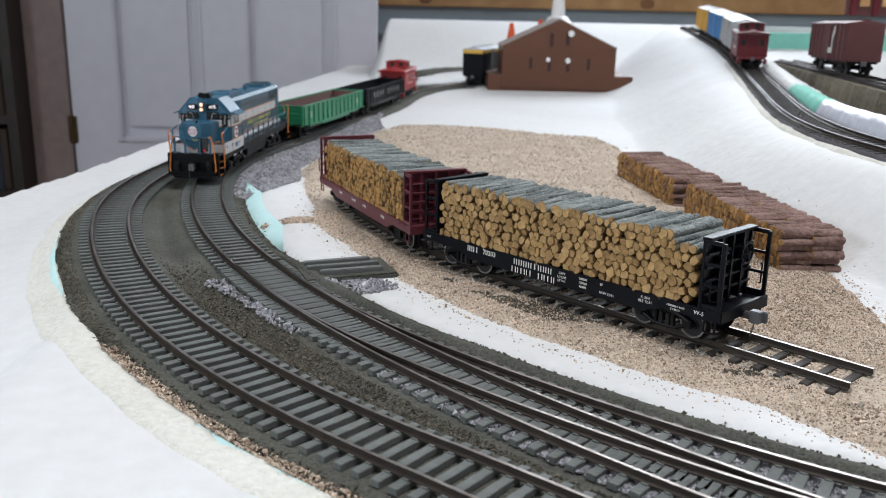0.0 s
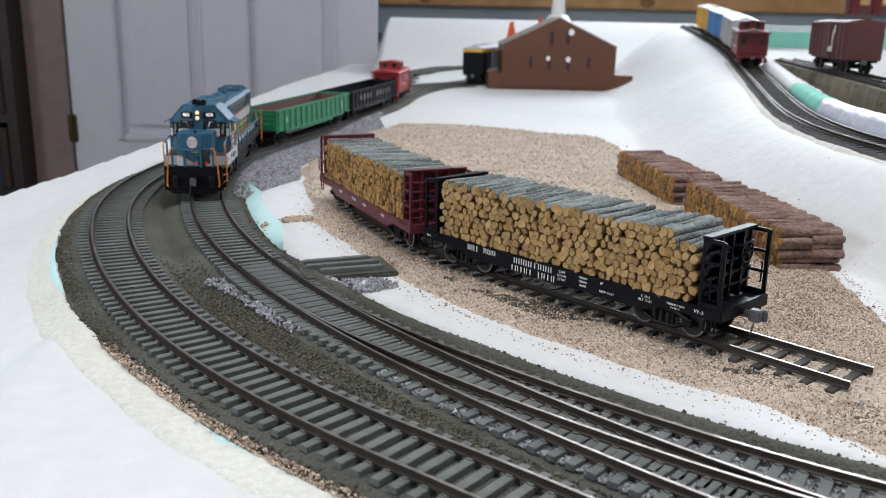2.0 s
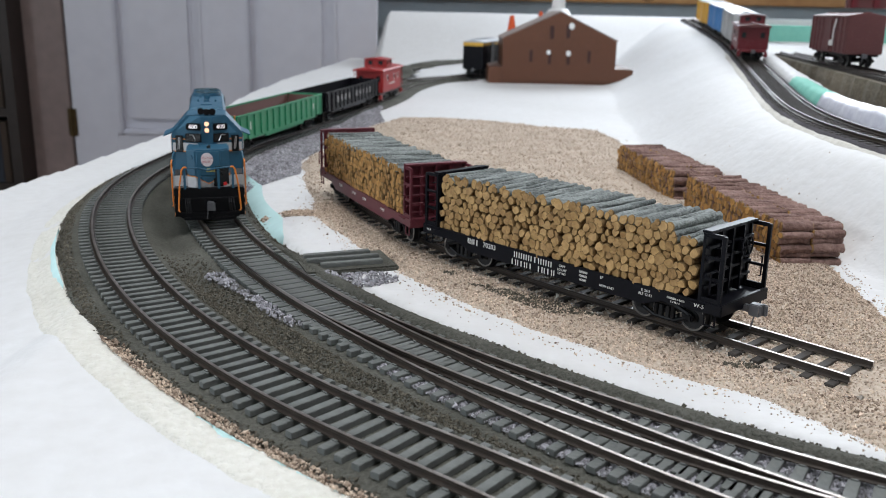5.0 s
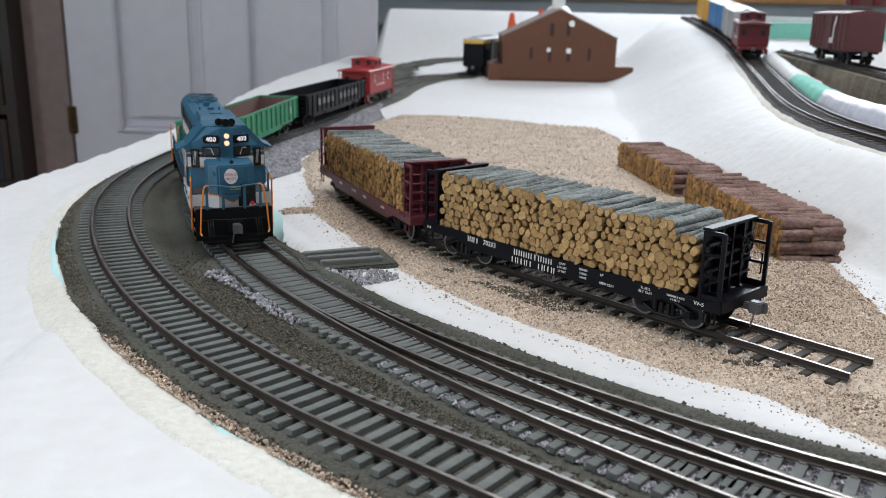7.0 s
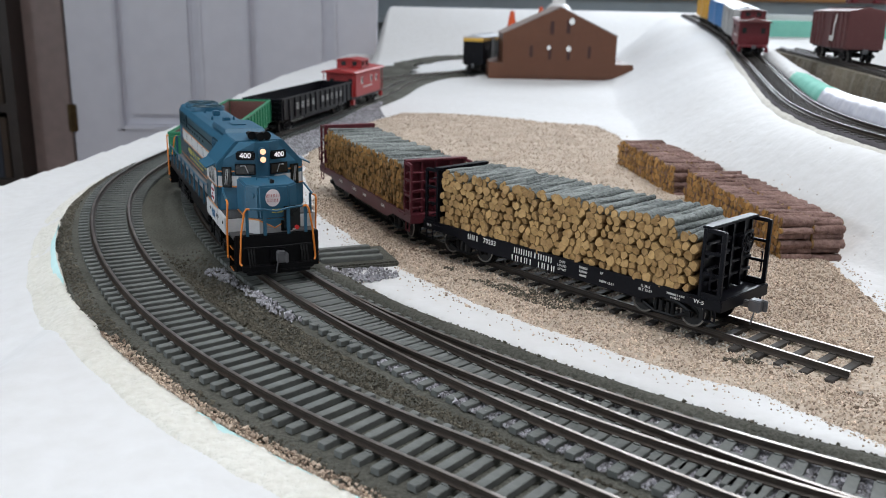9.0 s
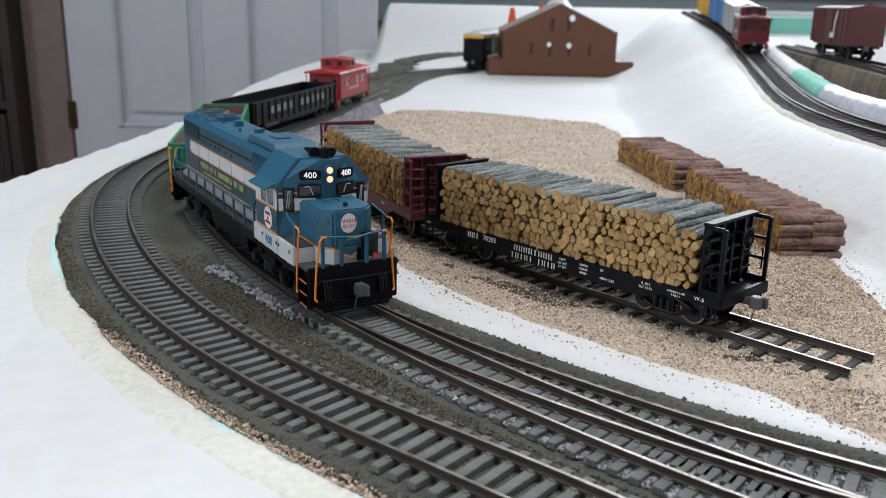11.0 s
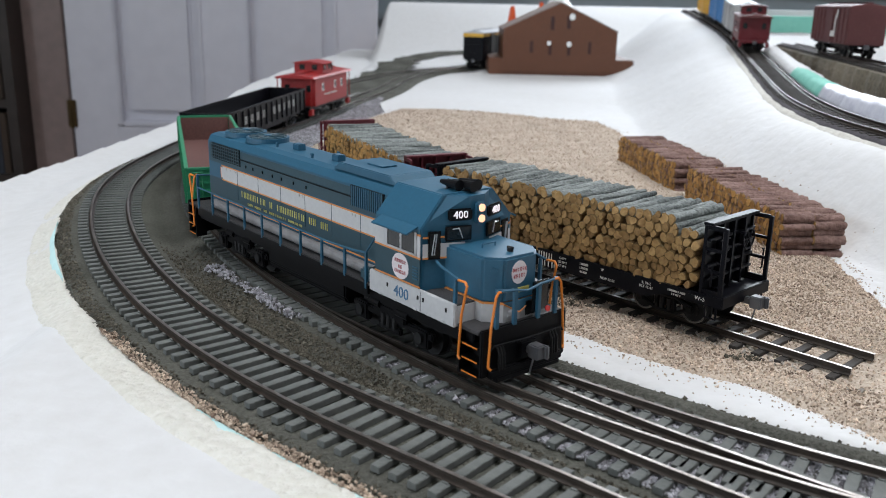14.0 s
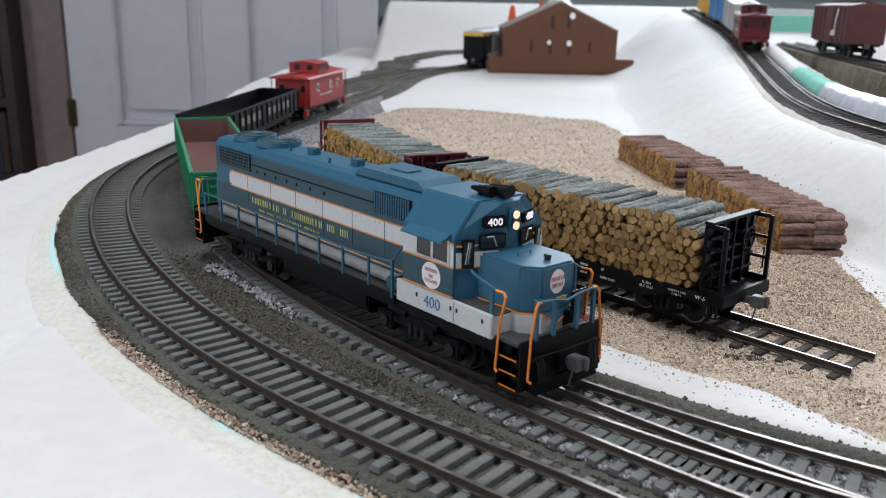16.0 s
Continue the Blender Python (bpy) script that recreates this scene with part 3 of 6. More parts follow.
        for k in range(5):
            part("slat", B((-70, s * 11.0, 39.4 + k * 1.3, 25.6, 0.2, 0.3)), SHADED_BLUE, grille)
        g2 = part("intake_grille", B((34, s * 10.75, 42.2, 19, 0.5, 7.0)), BLACK, hood, "blue louvred air intake")
        for i in range(15):
            part("slat", B((25.4 + i * 1.23, s * 11.05, 42.2, 0.6, 0.4, 6.8)), BLUE, g2)
        part("rain_strip", B((-16, s * 10.8, 41.6, 82, 0.5, 0.35)), BLACK, hood)
        for x in (-52, -46, -38, -30, -23, -14, -5):
            part("latch", B((x, s * 10.75, 39.4, 0.5, 0.4, 1.1)), BLACK, hood)
        for x in (-60, -42, -24, -6, 12, 30):
            part("door_joint", B((x, s * 10.68, 30.5, 0.22, 0.18, 12)), SHADED_BLUE, hood)
        for x in (-70, -66, -62, -54, -10, -8, 25, 27):
            part("hinge", B((x, s * 10.75, 35.6, 0.6, 0.3, 0.8)), GREYWHITE, hood)
    # roof things
    for x in (-72, -53):
        fan = part("radiator_fan", C(((x, 0, 48.6), (x, 0, 50.6), 8.6), seg=32), BLUE, lo, "round blue radiator fan housing", smooth=False)
        part("rim", C(((x, 0, 50.55), (x, 0, 50.9), 7.6), seg=32), SHADED_BLUE, fan)
        for k in range(6):
            a = k * math.pi / 6
            part("blade", C(((x - 7.4 * math.cos(a), -7.4 * math.sin(a), 51.0), (x + 7.4 * math.cos(a), 7.4 * math.sin(a), 51.0), 0.22), seg=5), SHADED_BLUE, fan)
        part("hub", C(((x, 0, 50.8), (x, 0, 51.4), 1.6), seg=12), BLUE, fan)
    for x in (-28, 0):
        part("exhaust_stack", B((x, 0, 49.9, 4.6, 3.2, 2.6), bevel=0.3), BLUE, lo)
    for x, y in ((-38, -4), (-10, -5), (-8, 5), (16, -6), (10, 5), (40, -5)):
        part("lift_ring", C(((x, y, 48.4), (x, y, 50.0), 0.55), ((x - .6, y, 50.1), (x + .6, y, 50.1), 0.45), seg=8), BLUE, lo)
    part("roof_hatch", prism([(10, 48.6), (14, 51.4), (43, 51.4), (47, 48.6)], "y", -8.5, 8.5, bevel=0.3), BLUE, lo, "raised roof hatch with sloped ends")
    part("hatch_cover", B((27, 0, 51.6, 9, 6, 0.5), bevel=0.15), BLUE, lo)
    # cab
    cab_out = [(-17.6, 17.5), (-17.6, 41.5), (-9.6, 50.6), (9.6, 50.6), (17.6, 41.5), (17.6, 17.5)]
    cab = part("cab", prism(cab_out, "x", 48.5, 71.6, bevel=0.3), BLUE, lo, "blue cab with grey window band")
    for s in (-1, 1):
        y = s * 17.66
        rz = 0 if s < 0 else 180
        part("window_band", B((60.1, y, 36.0, 22.8, 0.2, 6.4)), GREYWHITE, cab, "light grey band round the windows")
        part("pinstripe", B((60.1, y + s * .04, 39.5, 23, 0.22, 0.55), (60.1, y + s * .04, 32.6, 23, 0.22, 0.55), (60.1, y + s * .04, 23.8, 23, .22, .55)), PINSTRIPE, cab)
        part("lower_panel", B((60.1, y, 28.2, 22.8, 0.18, 8.2)), SHADED_BLUE, cab)
        win = part("side_window", B((62.5, y + s * 0.1, 36.6, 14.5, 0.3, 6.6)), GLASSDARK, cab, "sliding side window with silver frames")
        part("window_frame", B((55.2, y + s * .25, 36.6, 0.8, 0.3, 7.0), (62.4, y + s * .25, 36.6, 0.9, 0.3, 7.0), (69.6, y + s * .25, 36.6, .8, .3, 7.0), (62.4, y + s * .25, 33.3, 15, .3, .6)), CHROME, win)
        part("sunshade", placed(B((0, 0, 0, 18, 4.6, 0.5), bevel=0.1), at_mm(61, s * 19.4, 40.9, s * -24, 0, 0)), BLUE, cab, "blue sunshade over the window")
        hd = part("herald", placed(disc(4.2, 4.0), at_mm(62.0, y + s * .12, 28.1, 90, 0, 0)), HERALD, cab, "oval white herald with red lettering")
        for k, n in ((1.6, 6), (-.2, 2), (-1.7, 6)):
            part("lettering", placed(bars((n,), 0.95, 1.1, 0.14, int(k * 10)), at_mm(62.0, y + s * .24, 28.1 + k, 90, 0, rz)), REDLET, hd)
        for k in range(5):
            part("louvre", B((69.4, y + s * .1, 26 + k * 0.9, 2.6, 0.4, 0.35)), BLUE, cab)
        # the front is a shallow wedge: everything on it lies on two slanted planes
        fm = at_mm(76.8, s * 3.0, 0, 0, 0, s * 19.0)

        def on_front(bm, lift=0.0):
            return placed(bm, Matrix.Translation((0.0, 0.0, 0.0)) @ fm @ at_mm(lift, 0, 0))
        cw = part("corner_window", on_front(B((0, s * 11.4, 36.4, 0.5, 4.0, 8.4), bevel=0.15)), BLACK, cab, "tall corner window with a wiper")
        part("pane", on_front(B((0.3, s * 11.4, 36.4, 0.12, 3.0, 7.2))), GLASSDARK, cw)
        part("wiper", on_front(C(((0.5, s * 11.4 - 0.8, 33.6), (0.6, s * 11.4, 39.8), 0.2), ((0.5, s * 11.4 - .1, 33.6), (0.6, s * 11.4 + .6, 39.8), .2), seg=5)), CHROME, cw)
        part("front_band", on_front(B((0.02, s * 8.4, 34.8, 0.16, 13.0, 4.2))), GREYWHITE, cab)
        part("front_pinstripe", on_front(B((0.06, s * 11.6, 38.8, 0.2, 6.6, 0.5), (0.06, s * 8.4, 32.6, .2, 13, .5))), PINSTRIPE, cab)
        fw = part("front_window", on_front(B((0.05, s * 4.0, 39.6, 0.5, 8.2, 4.4), bevel=0.15)), BLACK, cab, "front window with a wiper")
        part("pane", on_front(B((0.34, s * 4.0, 39.6, 0.12, 7.2, 3.5))), GLASSDARK, fw)
        part("wiper", on_front(C(((0.6, s * 4.0, 41.2), (0.6, s * 2.8, 38.2), 0.18), ((0.6, s * 4, 41.2), (0.6, s * 6.0, 41.0), .18), seg=5)), CHROME, fw)
        nb = part("number_board", on_front(B((0.3, s * 3.7, 45.2, 1.2, 7.6, 3.6), bevel=0.5)), BLACK, cab, "lit black number board")
        part("number", placed(words("400", 2.2, 0.2), fm @ at_mm(1.0, s * 3.7, 45.2) @ Matrix.Rotation(radians(90), 4, "Z") @ Matrix.Rotation(radians(90), 4, "X")), GLOWTEXT, nb, "glowing white number")
    wedge = [(71.5, -17.5), (76.8, -3.0), (76.8, 3.0), (71.5, 17.5)]
    fr = prism(wedge, "z", 17.5, 50.2)
    for v in fr.verts:
        if v.co.z > 0.04:
            v.co.x -= 0.0012
            if abs(v.co.y) > 0.01:
                v.co.y *= 0.56
    mid = bmesh.ops.bisect_plane(fr, geom=fr.verts[:] + fr.edges[:] + fr.faces[:], plane_co=(0, 0, 0.0415), plane_no=(0, 0, 1))
    for v in fr.verts:
        if abs(v.co.z - 0.0415) < 1e-5 and abs(v.co.y) > 0.004:
            v.co.y = math.copysign(0.0175, v.co.y)
    part("cab_front", fr, BLUE, cab, "blue slanted cab front")
    hl = part("headlight", B((76.8, 0, 45.2, 2.0, 3.0, 6.4), bevel=0.6), BLUE, cab, "twin headlight housing")
    for z in (46.8, 43.6):
        part("lamp", placed(disc(1.15, 1.15, 0.4, 16), at_mm(77.95, 0, z, 0, 90, 0)), LAMPGLOW, hl, "lit warm headlight")
    horn = part("horn", C(((62, 0, 52.3), (68, 0, 52.3), 0.5), seg=8), BLACK, lo, "black air horn cluster")
    for y, x0, x1 in ((-2.6, 62, 70.5), (0.2, 64, 74), (3.0, 64, 72.5)):
        bm = bmesh.new()
        cyl(bm, (x0, y, 52.3), (x1, y, 52.3), 0.7, 1.7, seg=14)
        part("bell", bm, BLACK, horn)
    part("bracket", B((65, 0, 51.2, 1, 5.6, 1.4)), BLACK, horn)
    # short hood (nose)
    nose_out = [(72.5, -10.2), (90.5, -10.2), (95.0, -6.0), (95.0, 6.0), (90.5, 10.2), (72.5, 10.2)]
    nose = part("nose", prism(nose_out, "z", 23.2, 36.4, bevel=0.7), BLUE, lo, "blue short nose with chamfered corners")
    part("nose_foot", prism([(a + (.06 if a > 78 else 0), b * 1.004) for a, b in nose_out], "z", 17.5, 23.0), GREYWHITE, nose, "light grey lower nose")
    part("nose_pinstripe", prism([(a + (.16 if a > 78 else 0), b * 1.012) for a, b in nose_out], "z", 22.9, 23.35), PINSTRIPE, nose)
    part("nose_wing", prism([(-6.1, 23.4), (6.1, 23.4), (0, 19.9)], "x", 94.9, 95.35), BLUE, nose, "blue pointed wing on the nose")
    for w_ in (-1, 1):
        part("wing_stripe", wire([(95.3, w_ * 6.2, 23.1), (95.3, 0, 19.7)], 0.25), PINSTRIPE, nose)
    hn = part("herald", placed(disc(3.4, 2.9), at_mm(95.1, -0.5, 31.6, 0, 90, 0)), HERALD, nose, "oval white herald with red lettering")
    for k, n in ((.9, 6), (-1.0, 5)):
        part("lettering", placed(bars((n,), 0.9, 1.2, 0.14, 9), at_mm(95.25, -0.5, 31.6 + k) @ Matrix.Rotation(radians(90), 4, "Z") @ Matrix.Rotation(radians(90), 4, "X")), REDLET, hn)
    part("slogan", placed(bars((5,), 0.9, 1.6, 0.35, 11), at_mm(95.25, 1.2, 26.4) @ Matrix.Rotation(radians(90), 4, "Z") @ Matrix.Rotation(radians(100), 4, "X")), YELLOWLET, nose, "slanted yellow script")
    part("grab_iron", wire([(83, -4, 36.3), (83, -4, 37.5), (83, 1, 37.5), (83, 1, 36.3)], 0.25), BLUE, nose)
    part("nose_cap", C(((90, 0.5, 36.4), (90, 0.5, 37.6), 0.9), ((89, .5, 37.4), (91, .5, 37.4), .5), seg=8), DARKGREY, nose)
    part("class_lamp", placed(disc(1.1, 1.1, 0.6, 14), at_mm(93.0, -8.2, 32.6, 0, 90, -43)), BLUE, nose)
    part("grab_iron", wire([(93.4, -7.6, 27.4), (94.2, -8.2, 27.4), (96.2, -3.6, 27.2), (95.2, -3.0, 27.2)], 0.25), BLUE, nose)
    for z in (19.0, 20.6):
        part("nose_vent", B((95.1, -2.5, z, 0.4, 3.6, 1.1), (95.1, 2.0, z, 0.4, 3.0, 1.1)), CHROME, nose)
    part("nose_grille", B((95.3, 4.6, 20.4, 0.6, 4.6, 4.4), bevel=0.2), BLACK, nose, "black intake grille")
    for s in (-1, 1):
        box = part("nose_box", B((80.2, s * 13.6, 19.6, 15.4, 6.8, 6.2), bevel=0.2), GREYWHITE, lo, "light grey locker beside the nose")
        part("tread", B((80.2, s * 13.6, 22.85, 15.0, 6.4, 0.4)), WALKWAY, box, "black tread plate")
    # ends: pilots, steps, rails
    for d in (1, -1):
        pl = part("pilot", B((d * 97.6, 0, 11.2, 1.4, 33, 14.2), (d * 98.6, 0, 5.0, 2.4, 28, 2.6), (d * 99.4, 0, 3.4, 2.0, 25, 1.6), bevel=0.35), BLACK, lo, "black pilot plate with a plough")
        part("draft_box", B((d * 98.8, 0, 10, 2.4, 6.5, 5), bevel=0.3), BLACK, pl)
        part("cut_lever", wire([(d * 99.4, -14, 12.4), (d * 99.6, -13, 13.6), (d * 99.8, -3, 13.4), (d * 99.8, 3, 13.4), (d * 99.6, 13, 13.6), (d * 99.4, 14, 12.4)], 0.3), BLACK, pl)
        for y in (-11.4, -10.4, -9.4, 9.2, 10.2, 11.4):
            part("air_hose", wire([(d * 98.6, y, 13), (d * 99.8, y, 11), (d * 99.7, y + .3, 6.5), (d * 99.2, y + .6, 5)], 0.38), DARKGREY, pl)
        coupler(lo, d * 100, d)
        for s in (-1, 1):
            st = part("step_well", B((d * 93.2, s * 12.6, 10, 8.4, 0.8, 13), (d * 89.2, s * 15, 10, 0.8, 4.2, 13)), BLACK, lo)
            for k, z in enumerate((4.2, 8.4, 12.6)):
                tr = part("step", B((d * 93.2, s * 15.0, z, 7.6, 3.6, 0.6)), BLACK, st)
                part("step_edge", B((d * 93.6, s * 16.9, z + .15, 6.4, 0.2, 0.35)), ORANGE, tr, "orange step edge")
            oh = part("handrail", wire([(d * 88.5, s * 17.2, 30.6), (d * 91.5, s * 17.4, 30.8), (d * 92.4, s * 17.4, 29.8), (d * 90.6, s * 17.6, 21), (d * 89.6, s * 17.6, 8.6), (d * 90.6, s * 17.8, 8.0)], 0.38, 8), ORANGE, lo, "orange step handrail")
            part("handrail", wire([(d * 98.4, s * 10.2, 28.4), (d * 98.9, s * 11.6, 28.7), (d * 99.0, s * 12.6, 27.4), (d * 99.0, s * 14.0, 19), (d * 99.2, s * 14.8, 7.6), (d * 99.8, s * 14.2, 6.8)], 0.38, 8), ORANGE, lo, "orange step handrail")
            part("stanchion", B((d * 98.2, s * 11.4, 23.4, 1.0, 1.1, 11)), BLUE, lo)
            part("stanchion", B((d * 98.2, s * 4.6, 22.8, 1.0, 1.2, 10)), BLUE, lo)
        knots_y = ((-11.8, 28.6), (-4.6, 28.0), (0, 27.0), (4.6, 28.0), (11.8, 28.6))
        for (y0, z0), (y1, z1) in zip(knots_y, knots_y[1:]):
            part("end_rail", wire([(d * 98.4, y0, z0), (d * 98.5, y1, z1)], 0.4), BLUE, lo)
    part("marker_lens", placed(disc(0.9, 0.9, 0.5, 12), at_mm(98.9, 7.8, 20.2, 0, 90, 0)), REDLENS, lo, "small red lens")
    part("end_shield", placed(B((0, 0, 0, .3, 6.5, 9), bevel=.1), at_mm(97, 6.4, 24)), GLASSDARK, lo)
    # side rails
    xs = [-86, -72, -57.5, -43, -28.5, -14, 0.5, 15, 29.5, 42]
    for s in (-1, 1):
        for x in xs:
            part("stanchion", B((x, s * 16.6, 21.4 if x > 38 else 21.2, 0.9, 0.7, 12 if x > 38 else 9.5)), BLUE, lo)
        part("side_rail", wire([(-86, s * 16.7, 25.8), (20, s * 16.7, 25.8), (36, s * 16.7, 26.6), (42, s * 16.7, 27.4), (47.5, s * 16.9, 33.4), (48.6, s * 16.9, 33.4)], 0.35), BLUE, lo)
        part("stanchion", B((86.5, s * 16.6, 24.0, 1.0, 0.8, 13.5)), BLUE, lo)
        part("nose_rail", wire([(77.6, s * 16.4, 33.2), (80, s * 16.8, 32.4), (88.5, s * 17.2, 30.6)], 0.4), BLUE, lo)
    # tank and trucks
    tank = part("fuel_tank", prism([(-13, 4.6), (-14.6, 7), (-14.6, 12.6), (14.6, 12.6), (14.6, 7), (13, 4.6)], "x", -28, 26, bevel=0.6), BLACK, lo, "black fuel tank with rounded ends")
    for s in (-1, 1):
        part("air_tank", C(((-26, s * 13.2, 13.6), (24, s * 13.2, 13.6), 1.7), seg=14), BLACK, tank)
    for cx in (-52, 52):
        tk = part("truck", B((cx, 0, 8, 44, 10, 5)), BLACK, lo, "black four-wheel truck with sprung side frames")
        for s in (-1, 1):
            fr = part("side_frame", B((cx, s * 13.2, 7.4, 43, 1.8, 2.4), (cx - 16, s * 13.4, 6.2, 7, 2.4, 6), (cx + 16, s * 13.4, 6.2, 7, 2.4, 6), (cx, s * 13.6, 9.6, 17, 2.8, 4.2), (cx, s * 14, 4.6, 12, 1.6, 2.2), bevel=0.5), BLACK, tk)
            for x in (cx - 16, cx + 16):
                part("axle_box", C(((x, s * 14, 6.4), (x, s * 15.6, 6.4), 1.9), seg=12), DARKGREY, fr)
            for x in (cx - 7.5, cx + 7.5):
                part("brake_cylinder", C(((x - 3, s * 14.6, 11.2), (x + 3, s * 14.6, 11.2), 1.3), seg=10), BLACK, fr)
            for x in (cx - 3, cx, cx + 3):
                part("spring", C(((x, s * 14.6, 5), (x, s * 14.6, 9), 1.0), seg=8), DARKGREY, fr)
        for x in (cx - 16, cx + 16):
            wheelset(tk, x, 5.7, DARKGREY)
    return lo


TRAIN = [(locomotive(), 0.0, 0.052)]

# ---- cars ----
GREEN = mat("gondola_green", (0.020, 0.23, 0.11), (0.016, 0.19, 0.09), 0.45, scale=60, fine=700)
RUSTBROWN = mat("gondola_inside", (0.16, 0.075, 0.065), (0.11, 0.05, 0.045), 0.7, scale=80, fine=600)
CARBLACK = mat("car_black", (0.006, 0.006, 0.009), (0.004, 0.004, 0.006), 0.42, scale=60, fine=700, spec=0.12)
CABRED = mat("caboose_red", (0.32, 0.012, 0.013), (0.26, 0.010, 0.011), 0.55, scale=60, fine=700)
DEEPRED = mat("deep_red", (0.13, 0.012, 0.018), (0.10, 0.010, 0.015), 0.5, scale=60, fine=700)
MAROON = mat("maroon_plastic", (0.125, 0.022, 0.032), (0.09, 0.016, 0.024), 0.45, scale=60, fine=700)
BOXBROWN = mat("boxcar_brown", (0.115, 0.035, 0.035), (0.085, 0.026, 0.027), 0.6, scale=60, fine=700)
YELLOW = mat("car_yellow", (0.70, 0.40, 0.05), (0.6, 0.34, 0.04), 0.5, scale=60)
SKYBLUE = mat("car_blue", (0.05, 0.22, 0.50), (0.045, 0.19, 0.44), 0.5, scale=60)
PALEGREY = mat("car_grey", (0.40, 0.40, 0.40), (0.34, 0.34, 0.34), 0.5, scale=60)
ROOFGREY = mat("car_roof_grey", (0.50, 0.52, 0.55), (0.42, 0.44, 0.47), 0.4, 0.2, scale=60)


def car_truck(parent, cx, wheel=WHEEL, black=None):
    black = black or BLACK
    tk = part("truck", B((cx, 0, 6.5, 5, 20, 3), bevel=0.3), black, parent, "black freight-car truck")
    for s in (-1, 1):
        y = s * 11.9
        fr = part("side_frame", wire([(cx - 9.9, y, 6.0), (cx - 4.2, y, 8.2), (cx + 4.2, y, 8.2), (cx + 9.9, y, 6.0)], 0.95, 8), black, tk, "cast side frame, open between its bars")
        part("lower_bar", wire([(cx - 9.9, y, 5.2), (cx - 4.0, y, 2.6), (cx + 4.0, y, 2.6), (cx + 9.9, y, 5.2)], 0.75, 8), black, fr)
        part("column", B((cx - 3.4, y, 5.4, 1.3, 1.5, 5.2), (cx + 3.4, y, 5.4, 1.3, 1.5, 5.2), bevel=0.2), black, fr)
        for x in (cx - 1.4, cx + 1.4):
            part("spring", C(((x, y, 3.2), (x, y, 7.2), 0.95), seg=8), DARKGREY, fr)
        for x in (cx - 9.9, cx + 9.9):
            part("axle_box", B((x, s * 12.3, 5.4, 3.0, 1.8, 2.8), bevel=0.5), black, fr)
    for x in (cx - 9.9, cx + 9.9):
        wheelset(tk, x, 5.0, wheel, rim=True)
    return tk


def gondola(name, label, L, paint, inside, letters):
    g = thing(name, label, "gondola car", pose(0, 0, 0))
    top, w = 28.5, 33.0
    part("floor", B((0, 0, 12.6, L, w - 2, 1.6)), inside, g, "rusty brown floor")
    for s in (-1, 1):
        sd = part("side", B((0, s * (w / 2 - 0.4), 20, L, 0.9, 17)), paint, g)
        part("lining", B((0, s * (w / 2 - 1.0), 20.6, L - 2, 0.3, 14.6)), inside, sd)
        part("top_rail", B((0, s * (w / 2 - 0.2), top, L, 1.8, 1.4), bevel=0.3), paint, sd)
        part("sill", B((0, s * (w / 2 - 0.3), 11.4, L * 0.8, 1.4, 2.2), (0, s * (w / 2 - .3), 9.6, L * 0.45, 1.2, 2.0)), paint, sd)
        n = 15
        for i in range(n):
            x = -L / 2 + 4 + i * (L - 8) / (n - 1)
            part("rib", B((x, s * (w / 2 + 0.5), 19.8, 1.6, 1.1, 15.6), bevel=0.2), paint, sd)
        rz = 0 if s < 0 else 180
        if letters == "block":
            for i in range(n - 1):
                if 2 <= i <= 11 and i != 7:
                    x = -L / 2 + 4 + (i + .5) * (L - 8) / (n - 1)
                    part("lettering", placed(bars((2,), 2.8, 5.6, 0.8, i), at_mm(x, s * (w / 2 + .12), 20.5, 90, 0, rz)), PALEGREY, sd)
        else:
            for x, n2 in ((-L * 0.36, 2), (L * 0.38, 1)):
                part("lettering", placed(bars((n2,), 5, 5.5, 1.2, 4), at_mm(x, s * (w / 2 + .15), 20, 90, 0, rz)), WHITELET, sd)
    for d in (-1, 1):
        en = part("end", B((d * (L / 2 - 0.5), 0, 20, 1.0, w - 1, 16.6)), paint, g)
        for z in (14, 18, 22, 26):
            part("end_rib", B((d * (L / 2 + 0.3), 0, z, 1.2, w - 1.4, 1.4), bevel=0.35), paint, en)
        part("end_lining", B((d * (L / 2 - 1.2), 0, 20.6, 0.3, w - 3, 14.6)), inside, en)
        part("top_rail", B((d * (L / 2 - .2), 0, top, 1.8, w - 2, 1.4), bevel=.3), paint, en)
        part("ladder", wire([(d * (L / 2 + 1), -w / 2 + 3, 13), (d * (L / 2 + 1.2), -w / 2 + 3, 27), (d * (L / 2 + 1.2), -w / 2 + 7, 27), (d * (L / 2 + 1), -w / 2 + 7, 13)], 0.35), paint, en)
        coupler(g, d * (L / 2 + 1), d)
        car_truck(g, d * (L / 2 - 24))
    part("center_sill", B((0, 0, 10.4, L - 20, 6, 3)), BLACK, g)
    return g


